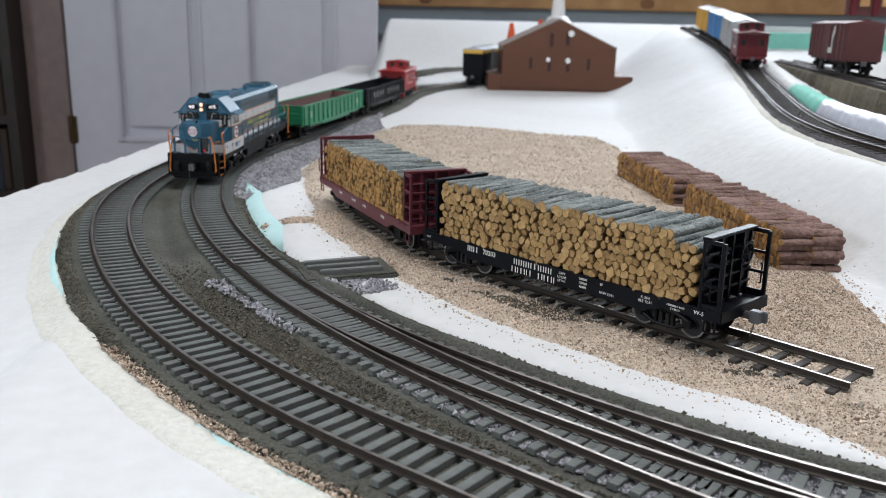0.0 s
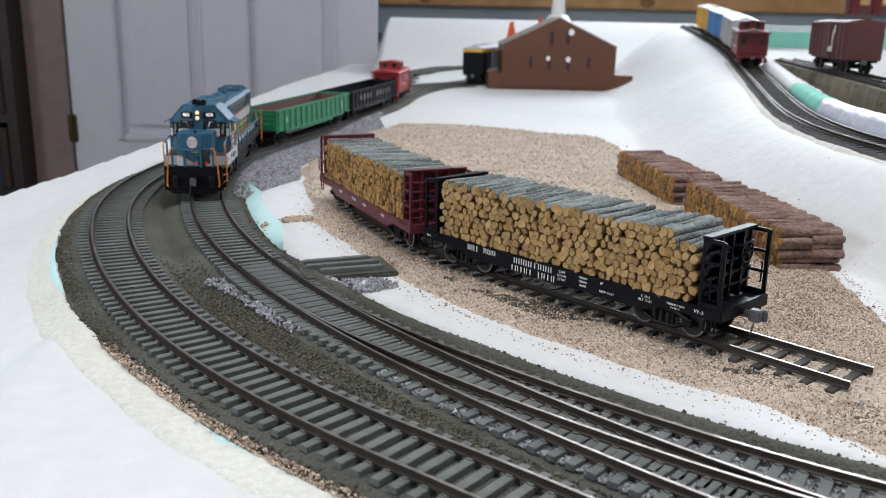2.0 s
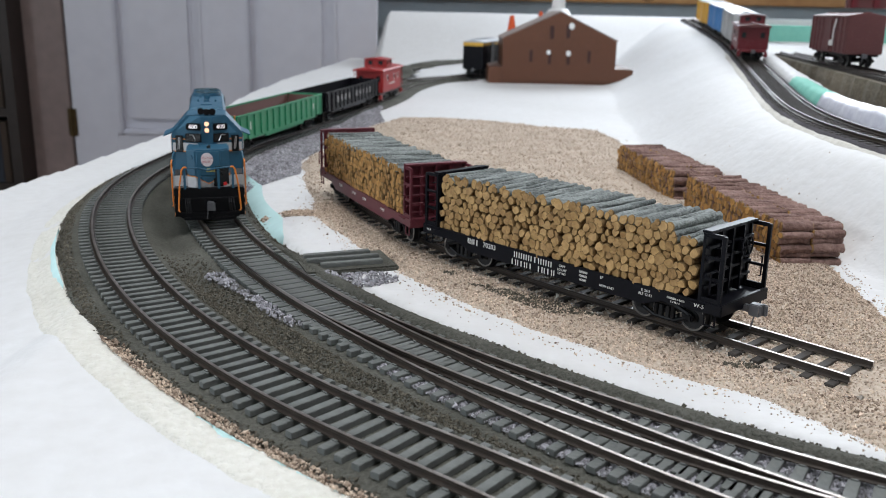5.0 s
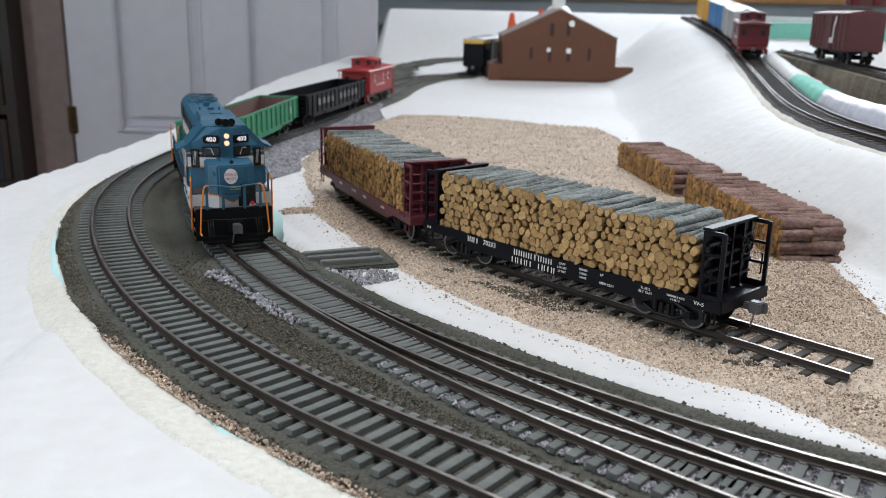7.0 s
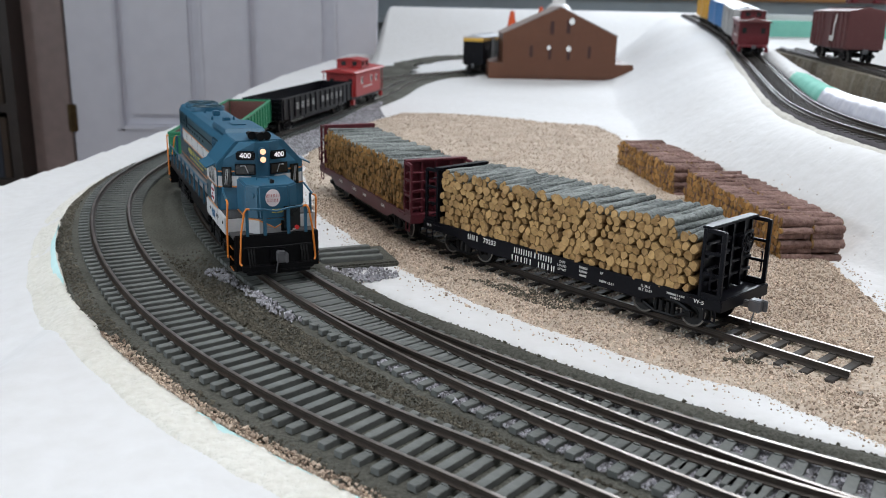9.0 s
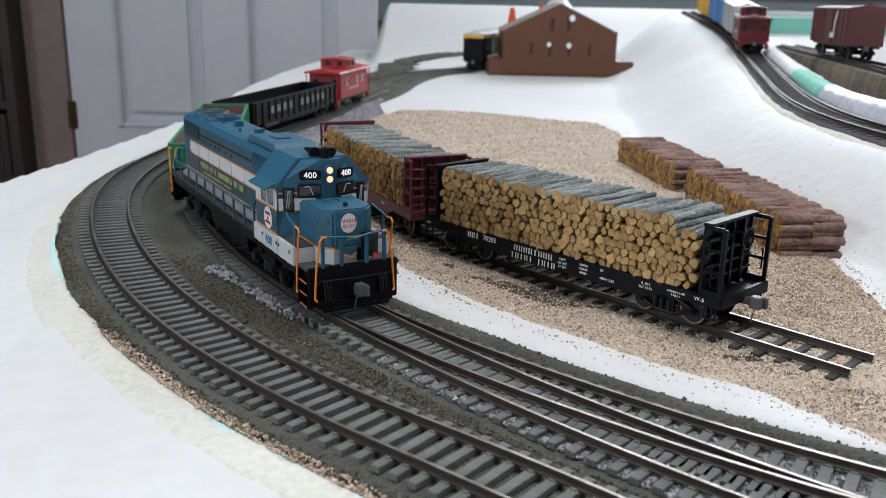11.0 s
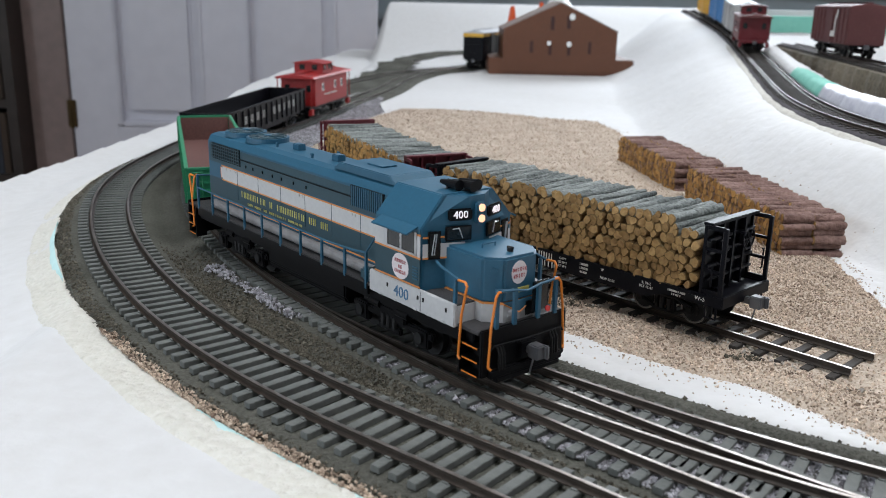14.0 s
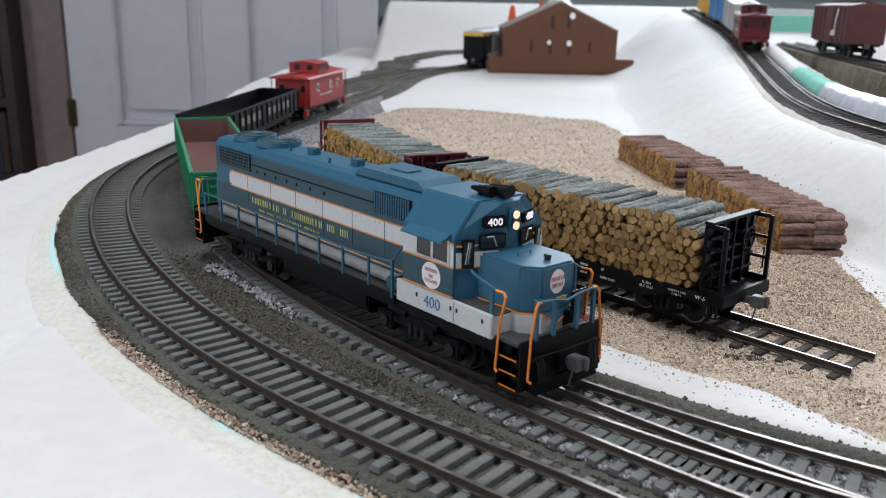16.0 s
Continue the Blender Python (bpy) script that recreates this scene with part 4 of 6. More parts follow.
def caboose(name, label, L, paint, endpaint, roof):
    c = thing(name, label, "caboose", pose(0, 0, 0))
    hb = L / 2 - 11
    body = part("body", B((0, 0, 24, 2 * hb, 32, 25), bevel=0.3), paint, c)
    for s in (-1, 1):
        for x in (-hb * 0.62, -hb * 0.2, hb * 0.55):
            wn = part("window", B((x, s * 16.1, 27, 6, 0.5, 7)), WHITELET if roof is None else GLASSDARK, body)
            part("pane", B((x, s * 16.4, 27, 4.4, 0.3, 5.4)), GLASSDARK, wn)
        part("lettering", placed(bars((8, 7), 2.2, 1.6, 0.5, 2), at_mm(4, s * 16.15, 20, 90, 0, 0 if s < 0 else 180)), WHITELET, body)
    rf = part("roof", prism([(-18.5, 36), (-17, 37.6), (0, 39.6), (17, 37.6), (18.5, 36)], "x", -L / 2 + 1, L / 2 - 1, bevel=0.2), roof or paint, c)
    part("running_board", B((0, 0, 40.2, L * 0.9, 5, 0.5)), endpaint, rf)
    cu = part("cupola", B((6, 0, 43, 26, 27, 9), bevel=0.3), paint, c, "raised cupola with windows")
    part("cupola_roof", prism([(-16, 47.2), (0, 49.4), (16, 47.2)], "x", -9.5, 21.5), roof or paint, cu)
    for s in (-1, 1):
        for d in (-7, 7):
            part("window", B((6 + d, s * 13.6, 43.4, 5, 0.4, 4.5)), GLASSDARK, cu)
        part("end_window", B((6 + s * 13.1, -6, 43.6, 0.4, 5, 4.5), (6 + s * 13.1, 6, 43.6, 0.4, 5, 4.5)), GLASSDARK, cu)
    part("underframe", B((0, 0, 10.5, L, 29, 2.2), (0, 0, 8, 40, 12, 4)), BLACK if roof is None else paint, c)
    for d in (-1, 1):
        part("door", B((d * (hb + 0.2), 0, 23, 0.6, 8, 18)), endpaint, body)
        part("end_wall_window", B((d * (hb + 0.2), -10, 27, 0.4, 4.5, 6), (d * (hb + .2), 10, 27, .4, 4.5, 6)), GLASSDARK, body)
        for s in (-1, 1):
            part("handrail", wire([(d * (L / 2 - 1.5), s * 15.5, 11.5), (d * (L / 2 - 1.5), s * 15.5, 36)], 0.5), endpaint, c)
            part("steps", B((d * (L / 2 - 4), s * 14.5, 7, 6, 3.5, 5.5), bevel=0.3), paint, c)
        part("end_railing", B((d * (L / 2 - 1), 0, 17, 0.6, 30, 0.7), (d * (L / 2 - 1), 0, 21, 0.6, 30, 0.7), (d * (L / 2 - 1), -8, 16, .6, .7, 10), (d * (L / 2 - 1), 8, 16, .6, .7, 10)), endpaint, c)
        coupler(c, d * L / 2, d)
        car_truck(c, d * (L / 2 - 24))
    part("smoke_jack", C(((-hb * 0.5, 8, 38), (-hb * 0.5, 8, 45), 1.1), seg=10), BLACK, c)
    return c


def boxcar(name, label, L, side_paint, end_paint, roof_paint, stripe=None, emblem=False, slats=False):
    b = thing(name, label, "boxcar", pose(0, 0, 0))
    body = part("body", B((0, 0, 28, L, 31.5, 33), bevel=0.3), side_paint, b)
    part("roof", prism([(-16.6, 44), (-16.2, 45), (0, 48), (16.2, 45), (16.6, 44)], "x", -L / 2 - .8, L / 2 + .8), roof_paint, b)
    part("running_board", B((0, 0, 48.4, L, 6, 0.7)), roof_paint, b)
    for s in (-1, 1):
        dr = part("door", B((2, s * 16.2, 27, 26, 1.0, 30), bevel=0.2), side_paint, body, "sliding door")
        part("door_track", B((-6, s * 16.4, 43.2, 60, 1, 1.2), (-6, s * 16.4, 12, 60, 1, 1.2)), side_paint, dr)
        for i in range(10):
            x = -L / 2 + 4 + i * (L - 8) / 9
            if abs(x - 2) > 15:
                part("rib", B((x, s * 16.1, 28, 1.0, 0.8, 31)), side_paint, body)
        part("ladder", wire([(-L / 2 + 3, s * 16.6, 12), (-L / 2 + 3, s * 16.6, 43)], 0.4), side_paint, body)
        if emblem:
            part("emblem", placed(B((-10, -8, 0, 13, 5, .15), (-2, -2, 0, 4, 17, .15), (1, 8, 0, 6, 4, .15), (3, 12, 0, 5, 4, .15)), at_mm(L * (.2 if s < 0 else -.2), s * 16.9, 28, 90, 0, 0 if s < 0 else 180)), WHITELET, body, "white painted emblem")
        if stripe:
            part("stripe", B((0, s * 15.9, 42, L, 0.4, 4)), stripe, body)
    for d in (-1, 1):
        en = part("end", B((d * (L / 2 + 0.1), 0, 28, 0.8, 31, 32.4)), end_paint, body)
        for k in range(9 if slats else 6):
            part("end_rib", B((d * (L / 2 + 0.6), 0, 14 + k * (3.4 if slats else 5), 1.0, 30, 1.5 if slats else 2.4), bevel=0.35), end_paint, en)
        if stripe:
            part("stripe", B((d * (L / 2 + 1.2), 0, 42, 0.6, 31, 4.4)), stripe, en, "yellow band under the roof")
        coupler(b, d * (L / 2 + 1), d)
        car_truck(b, d * (L / 2 - 22))
    part("underframe", B((0, 0, 10.6, L, 26, 1.8), (0, 0, 8.4, L * .4, 12, 3)), BLACK, b)
    return b


TRAIN += [
    (gondola("gondola_car", "green model gondola car with a rusty brown inside", 186, GREEN, RUSTBROWN, "few"), 0.2010, 0.067),
    (gondola("gondola_car", "black model gondola car with big white lettering", 186, CARBLACK, CARBLACK, "block"), 0.3965, 0.067),
    (caboose("caboose", "bright red model caboose with a cupola", 116, CABRED, CABRED, None), 0.556, 0.036)]


def stand_on(ob, line_, zs, s, half, flip=False):
    """Set a car on a still track, s metres from the line's start."""
    i0, i1 = int((s - half) / 0.002), int((s + half) / 0.002)
    a, c = line_[i0], line_[i1]
    z0 = zs[i0] if hasattr(zs, "__len__") else zs
    z1 = zs[i1] if hasattr(zs, "__len__") else zs
    d = Vector((c[0] - a[0], c[1] - a[1], z1 - z0))
    ang = math.degrees(math.atan2(d.y, d.x)) + (180 if flip else 0)
    tilt = math.degrees(math.atan2(d.z, d.xy.length)) * (-1 if not flip else 1)
    ob.matrix_basis = pose((a[0] + c[0]) / 2, (a[1] + c[1]) / 2, (z0 + z1) / 2, 0, tilt, ang)
    return ob


# ---- bulkhead flat cars with pulpwood ----
def flat_car(name, label, L, paint, lettered, m):
    f = thing(name, label, "flat car", m)
    W_ = 31.0
    part("deck", B((0, 0, 12.0, L, W_ - 1.5, 1.2)), paint, f)
    for s in (-1, 1):
        y = s * (W_ / 2 - 0.5)
        sd = part("side_sill", prism([(-L / 2, 13.4), (L / 2, 13.4), (L / 2, 9.6), (L / 2 - 22, 9.6), (L / 2 - 30, 6.6), (-L / 2 + 30, 6.6), (-L / 2 + 22, 9.6), (-L / 2, 9.6)], "y", y - 0.6, y + 0.6, bevel=0.15), paint, f, "fish-belly side sill")
        rz = 0 if s < 0 else 180
        sg = 1 if s < 0 else -1
        yl = s * (W_ / 2 + 0.17)
        if lettered:
            def put(bm, x, z, nm="lettering"):
                part(nm, placed(bm, at_mm(sg * x, yl, z, 90, 0, rz)), WHITELET, sd)
            put(bars((3,), 2.3, 2.3, 0.5, 2), -41.5, 11.4)
            put(words("70203", 2.1), -32.0, 11.4, "number")
            put(bars((8,), 2.55, 2.3, 0.5, 6), -8.5, 11.3)
            put(bars((5, 4), 2.4, 2.3, 0.5, 8, 0.8), -8.5, 8.1)
            for i, (a, b2) in enumerate((("CAPY", "100000"), ("LD LMT", "120600"), ("LT WT", "46400"))):
                put(words(a, 0.95), 6.5, 11.8 - i * 1.5)
                put(words(b2, 0.95), 16.5, 11.8 - i * 1.5)
            put(words("LP", 0.95), 25, 11.8)
            put(words("NEW 12-51", 0.95), 27.5, 8.8)
            put(words("IL 38-2", 0.95), 44, 11.6)
            put(words("BLT 12-51", 0.95), 44, 10.2)
            put(bars((9,), 0.8, 0.7, 0.2, 3), 56, 11.6)
            put(bars((5,), 0.8, 0.7, 0.2, 4), 56, 10.4)
            put(words("W-5", 1.5), 65.0, 11.5)
            put(words("W-5", 1.0), -69, 11.5)
        else:
            for x, n in ((-30, 3), (-8, 4), (8, 3), (34, 3)):
                part("lettering", placed(bars((n,), 1.8, 1.4, 0.4, n), at_mm(sg * x, yl, 10.8, 90, 0, rz)), WHITELET, sd)
        for x in (-L / 2 + 9, L / 2 - 9):
            part("grab_iron", wire([(x - 3, s * (W_ / 2), 12.6), (x - 3, s * (W_ / 2 + .8), 12.6), (x + 3, s * (W_ / 2 + .8), 12.6), (x + 3, s * W_ / 2, 12.6)], 0.22), paint, sd)
    for d in (-1, 1):
        xi = d * (L / 2 - 9)
        part("end_sill", B((d * (L / 2 - 0.6), 0, 11.6, 1.6, W_, 4.2), bevel=0.25), paint, f)
        bk = part("bulkhead", B((xi, 0, 25, 0.9, W_ - 2.4, 23), bevel=0.15), paint, f, "slatted end bulkhead with braced posts")
        part("top_beam", B((xi + d * 1.2, 0, 36.9, 3.6, W_ - 0.6, 1.0), bevel=0.2), paint, bk)
        for y in (-7.2, 0, 7.2):
            part("post", B((xi + d * 1.4, y, 24.8, 2.4, 1.1, 23.4)), paint, bk)
        for y in (-14.8, 14.8):
            part("corner_frame", B((xi + d * 0.6, y, 24.8, 1.2, 1.1, 23.4), (xi + d * 7.6, y, 24.6, 1.4, 1.1, 23.6), (xi + d * 4.2, y, 36.0, 6.0, 1.0, 1.4), (xi + d * 4.2, y, 28.6, 6, 0.9, 1.0), (xi + d * 4.2, y, 21.4, 6, .9, 1.0), (xi + d * 4.2, y, 14.2, 6, .9, 1.6), bevel=0.12), paint, bk, "corner frame with three openings")
        for z in (18, 22.5, 27, 31.5):
            part("cross_beam", B((xi + d * 1.6, 0, z, 1.2, W_ - 2, 0.9)), paint, bk)
        for k, z in enumerate((16, 20, 24, 28, 32)):
            part("rung", wire([(xi + d * 4.4, -13.8, z), (xi + d * 5.4, -13.8, z), (xi + d * 5.4, -8, z), (xi + d * 4, -8, z)], 0.25), paint, bk)
        hoop = bmesh.new()
        for k in range(16):
            a0, a1 = k * math.pi / 8, (k + 1) * math.pi / 8
            cyl(hoop, (xi + d * 5, 5.2 + 3.6 * math.cos(a0), 29.5 + 3.6 * math.sin(a0)), (xi + d * 5, 5.2 + 3.6 * math.cos(a1), 29.5 + 3.6 * math.sin(a1)), 0.35, seg=6)
        for k in range(3):
            a0 = k * math.pi / 3
            cyl(hoop, (xi + d * 5, 5.2 - 3.6 * math.cos(a0), 29.5 - 3.6 * math.sin(a0)), (xi + d * 5, 5.2 + 3.6 * math.cos(a0), 29.5 + 3.6 * math.sin(a0)), 0.25, seg=5)
        part("brake_wheel", hoop, paint, bk, "spoked brake wheel")
        part("brake_housing", B((xi + d * 3.4, 5.2, 29.5, 2.4, 3, 4), bevel=0.3), paint, bk)
        for s in (-1, 1):
            part("corner_iron", wire([(xi + d * 5, s * 16, 17), (xi + d * 5, s * 17, 17), (xi + d * 5, s * 17, 24), (xi + d * 5, s * 16, 24)], 0.3), paint, bk)
            part("stirrup", wire([(d * (L / 2 - 6), s * 15.2, 9.6), (d * (L / 2 - 6), s * 15.2, 5.6), (d * (L / 2 - 2), s * 15.2, 5.6), (d * (L / 2 - 2), s * 15.2, 9.6)], 0.35), paint, f)
        coupler(f, d * (L / 2 + 1.5), d)
        car_truck(f, d * (L / 2 - 23), WHEEL)
    part("center_sill", B((0, 0, 9, L - 30, 8, 5)), paint, f)
    part("brake_rigging", C(((-20, -6, 6), (24, -6, 6), 0.5), ((-8, -9, 7), (6, -9, 7), 2.2), seg=10), BLACK, f)
    return f


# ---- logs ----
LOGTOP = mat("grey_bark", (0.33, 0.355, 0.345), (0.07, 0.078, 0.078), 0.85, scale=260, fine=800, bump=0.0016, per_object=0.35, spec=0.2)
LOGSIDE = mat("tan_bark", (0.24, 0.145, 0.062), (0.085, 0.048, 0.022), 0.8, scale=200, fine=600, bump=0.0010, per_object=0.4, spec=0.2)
LOGEND = mat("log_end", (0.53, 0.335, 0.140), (0.24, 0.135, 0.053), 0.6, scale=260, fine=800, bump=0.0005, per_object=0.6, spec=0.3)
LOGTOP2 = mat("brown_bark", (0.32, 0.205, 0.18), (0.11, 0.062, 0.052), 0.85, scale=200, fine=600, bump=0.0014, per_object=0.4, spec=0.2)
LOGEND2 = mat("log_end_dark", (0.52, 0.28, 0.09), (0.21, 0.10, 0.03), 0.65, scale=160, fine=500, bump=0.0003, per_object=0.6, spec=0.3)
LOGRIM = mat("log_rim", (0.30, 0.190, 0.080), (0.12, 0.070, 0.030), 0.7, scale=160, fine=500, per_object=0.4, spec=0.25)


def log_meshes(name, r, length, bark, cut, seed):
    out = []
    rnd = random.Random(seed)
    for v in range(7):
        bm = bmesh.new()
        rows = []
        n = 10
        shape = [1 + rnd.uniform(-0.17, 0.17) for _ in range(n)]
        slant, turn = rnd.uniform(-0.35, 0.35), rnd.uniform(0, 6.28)
        k = 5
        bend = rnd.uniform(-0.5, 0.5)
        for j in range(k + 1):
            t = j / k
            yy = (t - 0.5) * length
            grow = 1 + rnd.uniform(-0.13, 0.13)
            rows.append([bm.verts.new(((r * shape[i] * grow * math.cos(i * 6.2832 / n) + bend * math.sin(t * 3.14)) / 1000, (yy + (rnd.uniform(-.2, .2) + slant * r * math.cos(i * 6.2832 / n + turn) if j in (0, k) else 0)) / 1000,
                                       r * shape[i] * grow * math.sin(i * 6.2832 / n) / 1000)) for i in range(n)])
        for a, b in zip(rows, rows[1:]):
            for i in range(n):
                bm.faces.new((a[i], b[i], b[(i + 1) % n], a[(i + 1) % n])).smooth = True
        for row, sgn in ((rows[0], -1), (rows[-1], 1)):
            # a small chamfer, then the cut face
            c = sum((vv.co for vv in row), Vector()) / n
            ring = [bm.verts.new(c + (vv.co - c) * 0.84 + Vector((0, sgn * 0.00035, 0))) for vv in row]
            for i in range(n):
                bm.faces.new((row[i], row[(i + 1) % n], ring[(i + 1) % n], ring[i])).material_index = 2
            bm.faces.new(ring).material_index = 1
        bmesh.ops.recalc_face_normals(bm, faces=bm.faces)
        me = bpy.data.meshes.new(name)
        bm.to_mesh(me)
        bm.free()
        me.materials.append(bark)
        me.materials.append(cut)
        me.materials.append(LOGRIM)
        out.append(me)
    return out


def stack(name, label, group, m, x0, x1, z0, height, r, width, bark, side_bark, cut, seed, profile, cols=1, overhang=0.6):
    """Logs laid crosswise in uneven rows from x0 to x1, up to profile(x) times height; the uppermost carry the weathered bark."""
    root = thing(name, label, "log load" if "load" in name else "log pile", m, group)
    low_mes = log_meshes("log", r, width, side_bark, cut, seed)
    top_mes = log_meshes("log", r, width, bark, cut, seed + 50)
    rnd = random.Random(seed + 1)
    pitch = 2 * r * 0.95
    row_h = r * 1.70
    nrow = int(height / row_h) + 2

    def fits(x, z):
        return z + r <= z0 + height * profile(x)

    def lay(me, x, y, z, sc, yaw):
        ob = new("log", me)
        ob.parent = root
        ob.matrix_basis = Matrix.Translation(Vector((x, y, z)) / 1000) @ Matrix.Rotation(radians(yaw + rnd.choice((0, 180))), 4, "Z") @ \
            Matrix.Rotation(rnd.uniform(0, 6.28), 4, "Y") @ Matrix.Diagonal((sc, 1, sc, 1))

    for k in range(nrow):
        n = int((x1 - x0) / pitch)
        for i in range(n + 1):
            x = x0 + r + i * pitch + (r if k % 2 else 0)
            z = z0 + r * 0.95 + k * row_h
            if x > x1 - r * 0.6 or not fits(x, z):
                continue
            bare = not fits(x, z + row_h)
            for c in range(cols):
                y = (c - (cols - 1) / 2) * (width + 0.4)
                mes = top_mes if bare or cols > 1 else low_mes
                lay(mes[rnd.randrange(7)], x + rnd.uniform(-.6, .6), y + rnd.uniform(-overhang, overhang), z + rnd.uniform(-.5, .5),
                    rnd.uniform(0.88, 1.28), rnd.uniform(-2.8, 2.8))
                # crooked odd logs thrown on top
                if bare and rnd.random() < 0.55:
                    lay(top_mes[rnd.randrange(7)], x + rnd.uniform(-1, 1), y + rnd.uniform(-1.3, 1.3) * overhang, z + row_h * rnd.uniform(0.35, 0.62),
                        rnd.uniform(0.55, 0.8), rnd.uniform(-9, 9))
    return root


H1 = -46.8
NEAR = pose(0.0523, 0.3338, SIDING_Z, 0, 0, H1)
FAR = pose(-0.0300, 0.4510, SIDING_Z, 0, 0, -65.0)
flat_car("bulkhead_flat_car", "black model bulkhead flat car with white lettering, loaded with pulpwood", 146, CARBLACK, True, NEAR)
flat_car("bulkhead_flat_car", "maroon model bulkhead flat car loaded with pulpwood", 138, MAROON, False, FAR)
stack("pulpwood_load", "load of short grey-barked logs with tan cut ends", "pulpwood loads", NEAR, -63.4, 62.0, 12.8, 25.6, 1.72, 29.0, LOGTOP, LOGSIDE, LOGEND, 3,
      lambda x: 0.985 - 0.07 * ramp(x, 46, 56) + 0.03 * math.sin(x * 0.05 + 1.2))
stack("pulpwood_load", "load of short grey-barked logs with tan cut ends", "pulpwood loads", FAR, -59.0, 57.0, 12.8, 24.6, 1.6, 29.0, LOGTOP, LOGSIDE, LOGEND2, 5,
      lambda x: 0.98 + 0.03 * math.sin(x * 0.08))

PILE1 = pose(0.146, 0.5725, -0.0046, 0, 0, -82.8)
PILE2 = pose(0.161, 0.4425, -0.0046, 0, 0, -84.5)
stack("log_pile", "long stack of brown-barked logs with golden cut ends on sand", "log piles", PILE1, -55, 55, 0.0, 20.5, 1.8, 14.5, LOGTOP2, LOGSIDE, LOGEND2, 11,
      lambda x: 0.98 + 0.03 * math.sin(x * 0.1), 2, 0.6)
stack("log_pile", "long stack of brown-barked logs with golden cut ends on sand", "log piles", PILE2, -62, 62, 0.0, 22.5, 1.9, 14.5, LOGTOP2, LOGSIDE, LOGEND2, 13,
      lambda x: 0.98 + 0.03 * math.sin(x * 0.09), 2, 0.7)

# ---- more of the land: cars and buildings beyond ----
HOUSEBROWN = mat("house_brown", (0.125, 0.047, 0.023), (0.10, 0.038, 0.019), 0.5, scale=40, fine=300)
HOUSEDARK = mat("house_opening", (0.045, 0.013, 0.010), (0.03, 0.009, 0.008), 0.6, scale=40)
HOUSEROOF = mat("house_roof", (0.30, 0.24, 0.22), (0.24, 0.19, 0.17), 0.45, scale=40, fine=300)
CONEORANGE = mat("cap_orange", (0.75, 0.10, 0.02), (0.68, 0.09, 0.02), 0.4, scale=40)
BOTTLEWHITE = mat("bottle_white", (0.8, 0.8, 0.8), (0.76, 0.76, 0.76), 0.35, scale=30)
LEDGE = mat("ledge_stone", (0.17, 0.14, 0.10), (0.08, 0.066, 0.045), 0.9, scale=60, fine=400, bump=0.0015)
CLEARICE = mat("resin_white", (0.62, 0.62, 0.68), (0.5, 0.5, 0.58), 0.35, scale=40, fine=200, bump=0.0006)

stand_on(caboose("caboose", "dark red model caboose with a cupola", 112, DEEPRED, DEEPRED, BOXBROWN), UPPER, UPPER_Z, 0.858, 0.03)
for nm, lab, paint, roof, s0 in (("boxcar", "pale grey model boxcar coupled to a caboose", PALEGREY, ROOFGREY, 0.705), ("boxcar", "bright blue model boxcar in a short train", SKYBLUE, ROOFGREY, 0.540),
                                 ("boxcar", "yellow model boxcar at the train's end", YELLOW, PALEGREY, 0.375)):
    stand_on(boxcar(nm, lab, 146, paint, paint, roof), UPPER, UPPER_Z, s0, 0.05)


def shelf():
    """A grey-brown stone-faced ledge that carries a second track, higher than the land before it."""
    bm = bmesh.new()
    rows = []
    for i in range(0, len(SHELF), 5):
        x, y, h = SHELF[i]
        nx, ny = -math.sin(h), math.cos(h)
        jit = 0.0015 * math.sin(i * 0.9) + 0.001 * math.sin(i * 2.3)
        o = -0.022 + jit
        rows.append([bm.verts.new((x + nx * u, y + ny * u, z)) for u, z in ((o - 0.003, SHELF_Z - 0.045), (o, SHELF_Z - 0.012 + jit), (o + 0.002, SHELF_Z - 0.0045), (0.024, SHELF_Z - 0.0045), (0.03, SHELF_Z - 0.045))])
    for a, b in zip(rows, rows[1:]):
        for k in range(4):
            bm.faces.new((a[k], b[k], b[k + 1], a[k + 1]))
    for r in (rows[0], rows[-1]):
        bm.faces.new(r)
    bmesh.ops.recalc_face_normals(bm, faces=bm.faces)
    return bm


tagged(link("ledge", shelf(), LEDGE), "grey-brown stone-faced ledge under a track", "ledge", "", "structure")
track("ledge_track", "model track on a stone-faced ledge", SHELF, SHELF_Z, 0.0072, TIEB_ME, tops=RAIL)
stand_on(boxcar("boxcar", "red-brown model boxcar with a white emblem", 148, BOXBROWN, BOXBROWN, BOXBROWN, None, True, True), SHELF, SHELF_Z, 0.28, 0.05)

bx = boxcar("boxcar", "black model boxcar with a yellow band beside the freight house", 140, CARBLACK, CARBLACK, ROOFGREY, YELLOW)
bx.matrix_basis = pose(0.060, 1.520, -0.001, 0, 0, -105) @ Matrix.Diagonal((1, 1.06, 1.27, 1))


